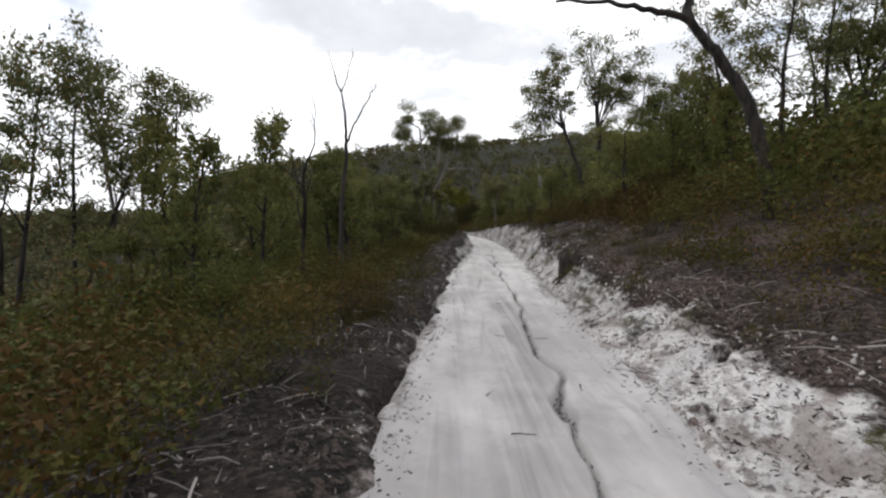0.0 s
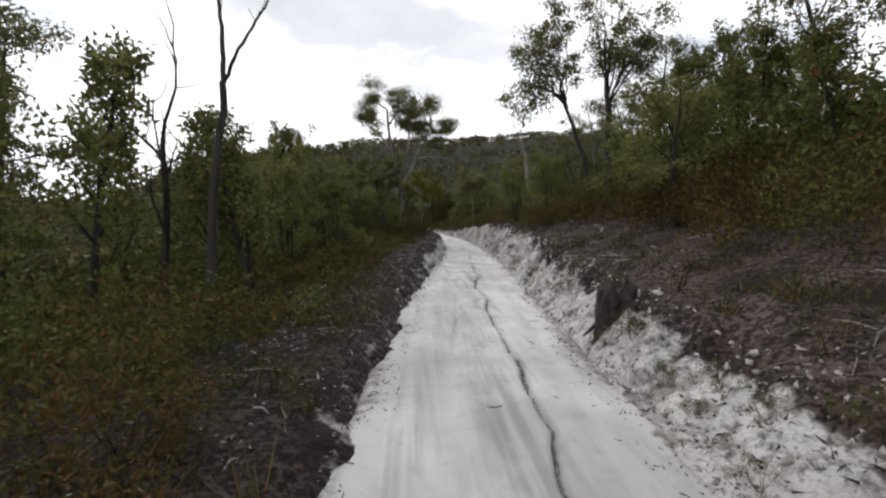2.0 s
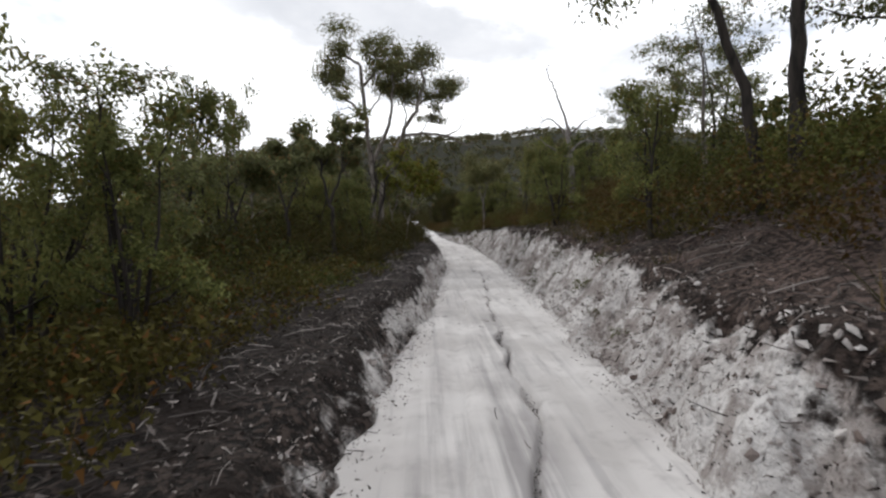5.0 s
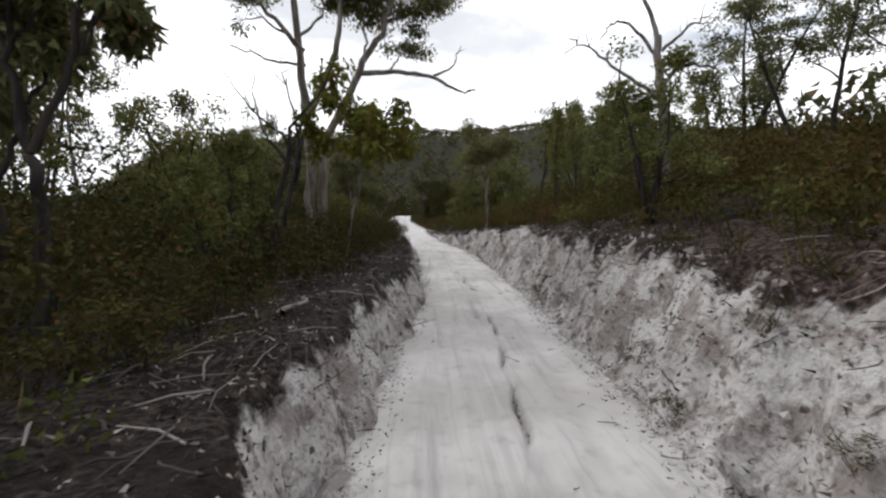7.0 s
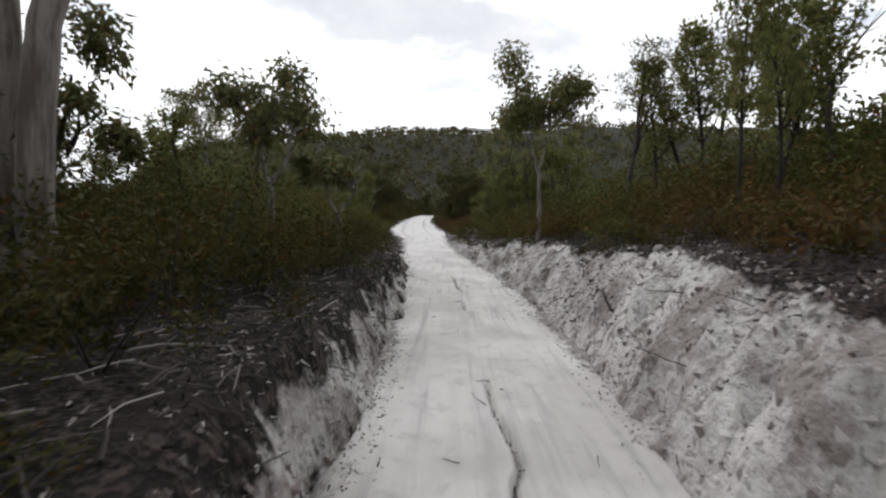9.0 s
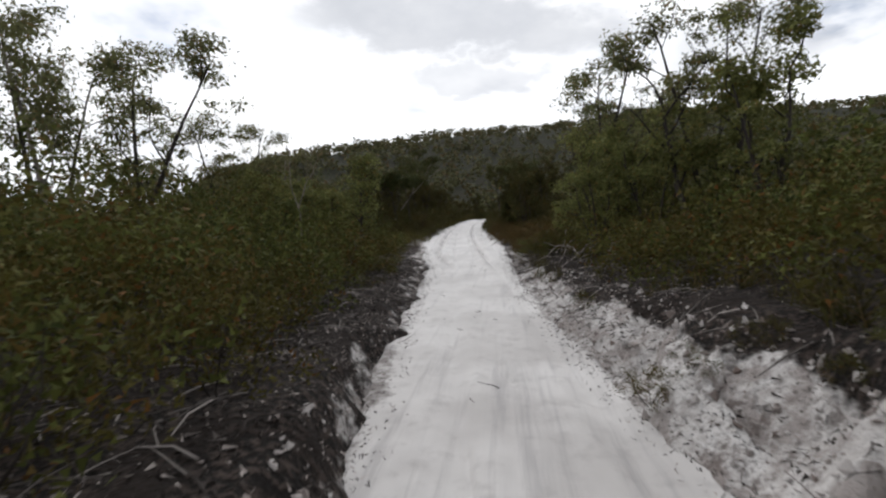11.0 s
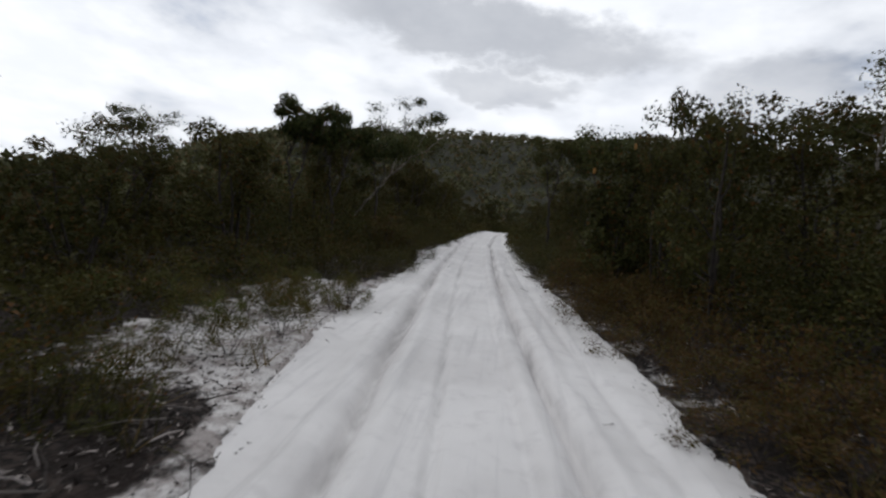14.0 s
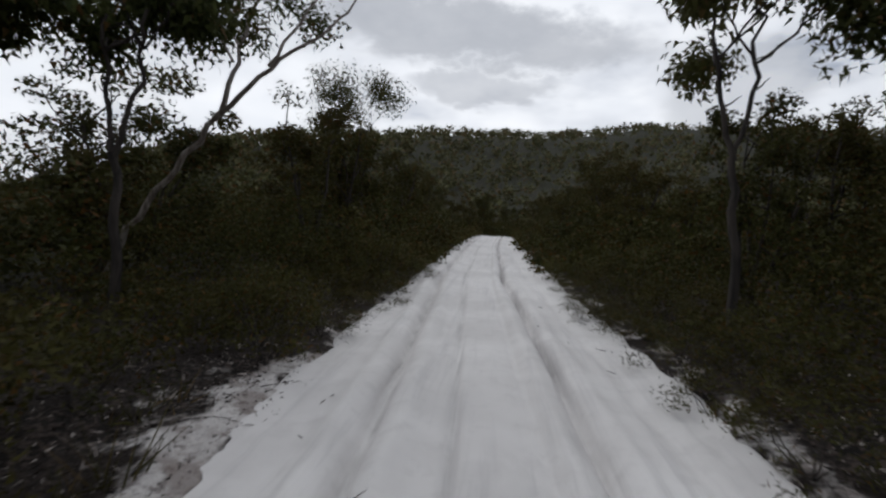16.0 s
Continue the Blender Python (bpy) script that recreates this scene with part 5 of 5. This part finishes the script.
tagged(new("leaf_litter", chips.mesh("leaf_litter", LITTER)), "dry grey and brown leaf litter on sand", "leaf litter", kind="stuff")

# dark chips laid along the washed-out crack; they stand in for its shade
crack_dark = Geo()
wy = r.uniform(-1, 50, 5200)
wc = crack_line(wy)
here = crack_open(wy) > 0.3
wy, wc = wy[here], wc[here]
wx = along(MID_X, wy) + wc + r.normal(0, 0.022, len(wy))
crack_dark.add(*leaves(np.stack([wx, wy, along(MID_Z, wy) - 0.10 + r.uniform(0, 0.06, len(wy))], -1), 0.032, 0.006, r, 0.0, np.array([0.0, 1.2, 0.0])))
tagged(new("crack_debris", crack_dark.mesh("crack_debris", TWIGS_AND_CRACK_SHADE)), "dark chips laid in a sand crack in place of its shade", "debris", kind="stuff")

# thin twigs in the litter, and a few on the sand
twigs = Geo()
for _ in range(1500):
    y = r.uniform(0, 94)
    side = 1 if r.random() < 0.5 else -1
    v = abs(r.normal(0, 1.4)) - 0.1
    if r.random() < 0.1:
        v = -r.uniform(0.1, 1.2)
    x = float(along(MID_X, y) + (along(EDGE_R, y) if side > 0 else along(EDGE_L, y))) + side * v
    z = max(ground_z(x, y), float(along(MID_Z, y)) if v < 0 else -9) + 0.02
    a, ln = r.uniform(0, 6.28), r.uniform(0.12, 0.5) * (1 if v > 0 else 0.5)
    line = bent((x, y, z), (math.cos(a), math.sin(a), r.uniform(-0.1, 0.2)), ln, r, 4, 0.15)
    twigs.tube(line, taper(0.006, 0.003, 4), 3)
tagged(new("twig_litter", twigs.mesh("twig_litter", TWIGS_AND_CRACK_SHADE)), "thin dark twigs scattered over litter and sand", "twigs", kind="stuff")

# pale weathered sticks strewn over the dark litter
sticks = Geo()
for _ in range(2300):
    y = r.uniform(2, 70)
    left_side = r.random() < 0.6
    v = abs(r.normal(0.9, 0.9))
    if left_side:
        v = 0.45 + v
    else:
        v = v + 0.7 * float(along(BANK_W, y))
    x = float(along(MID_X, y) + (along(EDGE_L, y) if left_side else along(EDGE_R, y))) + (-v if left_side else v)
    a, ln = r.uniform(0, 6.28), r.uniform(0.12, 0.55)
    x2, y2 = x + ln * math.cos(a), y + ln * math.sin(a)
    z1, z2 = ground_z(x, y) + 0.03, ground_z(x2, y2) + 0.03
    mid = ((x + x2) / 2 + r.normal(0, 0.02), (y + y2) / 2 + r.normal(0, 0.02), (z1 + z2) / 2 + 0.02)
    w = r.uniform(0.004, 0.011)
    sticks.tube([(x, y, z1), mid, (x2, y2, z2)], (w, w * 0.9, w * 0.5), 4)
tagged(new("stick_litter", sticks.mesh("stick_litter", PALE_STICKS)), "pale weathered sticks strewn over dark litter", "sticks", kind="stuff")

# sedge and grass tufts
blades = Geo()
for _ in range(1900):
    y = r.uniform(-2, 96)
    side = 1 if r.random() < 0.45 else -1
    v = abs(r.normal(0.6, 1.3)) + 0.35
    if side > 0 and y < 56:
        v += float(along(BANK_W, y)) * 0.75
    if fbm(y * 0.5, v + side * 7, 0.5, 2) < -0.05 or (side < 0 and 20 < y < 68 and v < 1.6) or (y > 60 and r.random() < 0.5):
        continue
    x = float(along(MID_X, y) + (along(EDGE_R, y) if side > 0 else along(EDGE_L, y))) + side * v
    z = ground_z(x, y)
    b = np.array([x, y, z]) + r.normal(size=(22, 3)) * np.array([0.09, 0.09, 0.0])
    blades.add(*leaves(b, r.uniform(0.2, 0.5), 0.007, r, -1.5))
tagged(new("sedge_tufts", blades.mesh("sedge_tufts", SEDGE)), "thin dry sedge and grass tufts beside the sand", "sedge", kind="stuff")

# ---- fallen branches, logs and a burnt stump ----


def fallen(x, y, length, turn, thick=0.03, wood=None, forks=3, arch=0.0, label="bare fallen branch lying on leaf litter", name="fallen_branch"):
    """A dropped branch that follows the ground."""
    q = np.random.default_rng(int(abs(x * 100) + abs(y * 10)))
    root = new(name)
    root.location = (x, y, ground_z(x, y))
    a = radians(turn)
    steps = np.linspace(0, length, 9)
    line = []
    for k, d in enumerate(steps):
        px_, py_ = x + d * math.cos(a + 0.05 * k), y + d * math.sin(a + 0.05 * k)
        lift = max(ground_z(px_, py_), float(along(MID_Z, py_)) - 0.05) + thick * 0.6 + arch * math.sin(math.pi * k / 8)
        line.append((px_ - x + q.normal(0, 0.02), py_ - y + q.normal(0, 0.02), lift - root.location[2]))
    g = Geo()
    g.tube(line, taper(thick, thick * 0.35, 9), 6)
    part("stem", g.mesh("stem", wood or STICK, True), root)
    for _ in range(forks):
        b0 = np.array(line[q.integers(2, 8)])
        w = (math.cos(a + q.uniform(-0.9, 0.9)), math.sin(a + q.uniform(-0.9, 0.9)), q.uniform(0.0, 0.5))
        tw = bent(b0, w, length * q.uniform(0.2, 0.45), q, 6, 0.15)
        g = Geo()
        g.tube(tw, taper(thick * 0.45, thick * 0.12, 6), 4)
        part("twig", g.mesh("twig", wood or STICK, True), root)
    return tagged(root, label, "branch", "fallen branches")


fallen(5.4, 15.6, 1.8, 20, 0.035, STICK, 4)
fallen(5.0, 16.9, 1.3, 60, 0.025, STICK, 2)
fallen(4.2, 13.6, 1.2, 100, 0.02, STICK, 5)
fallen(4.6, 14.2, 1.0, 30, 0.018, STICK, 4)
fallen(-2.6, 15.0, 1.5, 35, 0.022, STICK, 6, 0.15, "pale twiggy fallen branch on dark litter")
fallen(-1.6, 14.2, 0.9, 60, 0.02, STICK, 6, 0.1, "pale twiggy fallen branch on dark litter")
fallen(-0.9, 11.3, 0.8, 10, 0.018, STICK, 1)
fallen(-3.0, 13.2, 1.8, 20, 0.02, STICK, 4)
fallen(-1.4, 16.8, 0.9, -20, 0.018, STICK, 3)
fallen(5.3, 25.8, 1.2, 75, 0.022, STICK, 3, 0.05, "pale fallen branch at the top of the bank")
fallen(6.6, 36.2, 1.6, 10, 0.018, STICK, 2)
fallen(0.55, 28.6, 0.8, 62, 0.04, DEAD_WOOD, 0, 0.0, "flat weathered grey log on the bank edge", "log")
fallen(0.0, 27.6, 0.7, 25, 0.02, DEAD_WOOD, 1)
fallen(-0.9, 32.4, 1.7, 5, 0.02, STICK, 3, 0.25)
fallen(0.6, 33.4, 0.8, 50, 0.02, STICK, 2)
fallen(4.9, 30.6, 0.9, 70, 0.02, DARK_BARK, 4, 0.0, "dark dead root hanging on the sand bank", "root")
fallen(5.0, 33.9, 1.0, 100, 0.02, DARK_BARK, 4, 0.0, "dark dead root hanging on the sand bank", "root")
fallen(4.9, 39.6, 0.9, 80, 0.02, DARK_BARK, 3, 0.0, "dark dead root hanging on the sand bank", "root")
q = np.random.default_rng(61)
for k in range(9):
    y = 22.5 + 2.7 * k + q.uniform(-0.8, 0.8)
    x = float(along(MID_X, y) + along(EDGE_R, y)) + float(along(BANK_W, y)) * q.uniform(0.8, 1.05)
    fallen(x, y, q.uniform(0.35, 0.6), 180 + q.uniform(-35, 35), q.uniform(0.005, 0.009), DARK_BARK, 2, 0.0, "thin dark root hanging down the sand bank", "root")
fallen(2.9, 52.4, 0.7, 30, 0.014, DARK_BARK, 0, 0.0, "thin dark stick lying on the sand")
fallen(3.7, 57.0, 1.9, 22, 0.026, STICK, 6, 0.3, "large pale fallen branch leaning on the bank")
fallen(3.9, 58.3, 1.7, 60, 0.022, STICK, 8, 0.4, "tangle of pale dead twigs under scrub")
fallen(4.4, 57.6, 1.5, 110, 0.02, STICK, 8, 0.45, "tangle of pale dead twigs under scrub")
fallen(4.7, 56.6, 1.4, 50, 0.02, STICK, 8, 0.4, "tangle of pale dead twigs under scrub")
fallen(-2.7, 56.0, 1.0, 40, 0.03, STICK, 1)
fallen(-4.6, 78.4, 1.3, 30, 0.016, STICK, 4, 0.2)
fallen(-2.6, 82.3, 0.7, 20, 0.012, DARK_BARK, 3, 0.18, "arched dark twig on white sand")
fallen(-2.9, 74.8, 0.6, 10, 0.010, DARK_BARK, 2, 0.05, "thin dark twig on white sand")

stump = new("tree_stump")
sx, sy = 3.12, 11.55
stump.location = (sx, sy, ground_z(sx, sy))
q = np.random.default_rng(77)
g = Geo()
rings, sides = np.linspace(-0.5, 0.42, 12), 22
flute = 1 + 0.16 * np.sin(np.arange(sides) * 2 * np.pi / sides * 5 + 0.7) + 0.10 * q.normal(size=sides)
verts = []
for k, h in enumerate(rings):
    wide = np.interp(h, (-0.5, -0.1, 0.2, 0.36, 0.42), (0.30, 0.27, 0.25, 0.23, 0.15)) * flute * (1 + 0.05 * q.normal(size=sides))
    a = np.arange(sides) * 2 * np.pi / sides
    top = h + (0.10 * np.sin(2 * a + 1) + 0.06 * q.normal(size=sides)) * (h > 0.3)
    verts.append(np.stack([1.05 * wide * np.cos(a), wide * np.sin(a), top], -1))
i, j = np.meshgrid(np.arange(len(rings) - 1), np.arange(sides), indexing="ij")
k = (j + 1) % sides
g.add(np.concatenate(verts), np.stack([i * sides + j, i * sides + k, (i + 1) * sides + k, (i + 1) * sides + j], -1).reshape(-1, 4))
g.add(np.concatenate([verts[-1], [(0, 0, 0.30)] * sides]), np.stack([np.arange(sides), (np.arange(sides) + 1) % sides, sides + (np.arange(sides) + 1) % sides, sides + np.arange(sides)], -1))
part("trunk", g.mesh("trunk", DARK_BARK), stump)
for k in range(9):
    a = k * 0.7 + q.uniform(-0.2, 0.2)
    g = Geo()
    line = bent((0.26 * math.cos(a), 0.26 * math.sin(a), q.uniform(-0.2, 0.0)), (math.cos(a), math.sin(a), -0.55), q.uniform(0.15, 0.3), q, 5, 0.15, -0.1)
    g.tube(line, taper(q.uniform(0.03, 0.06), 0.012, 5), 6)
    part("root", g.mesh("root", DARK_BARK, True), stump)
tagged(stump, "burnt black stump rooted in the sand bank", "stump")
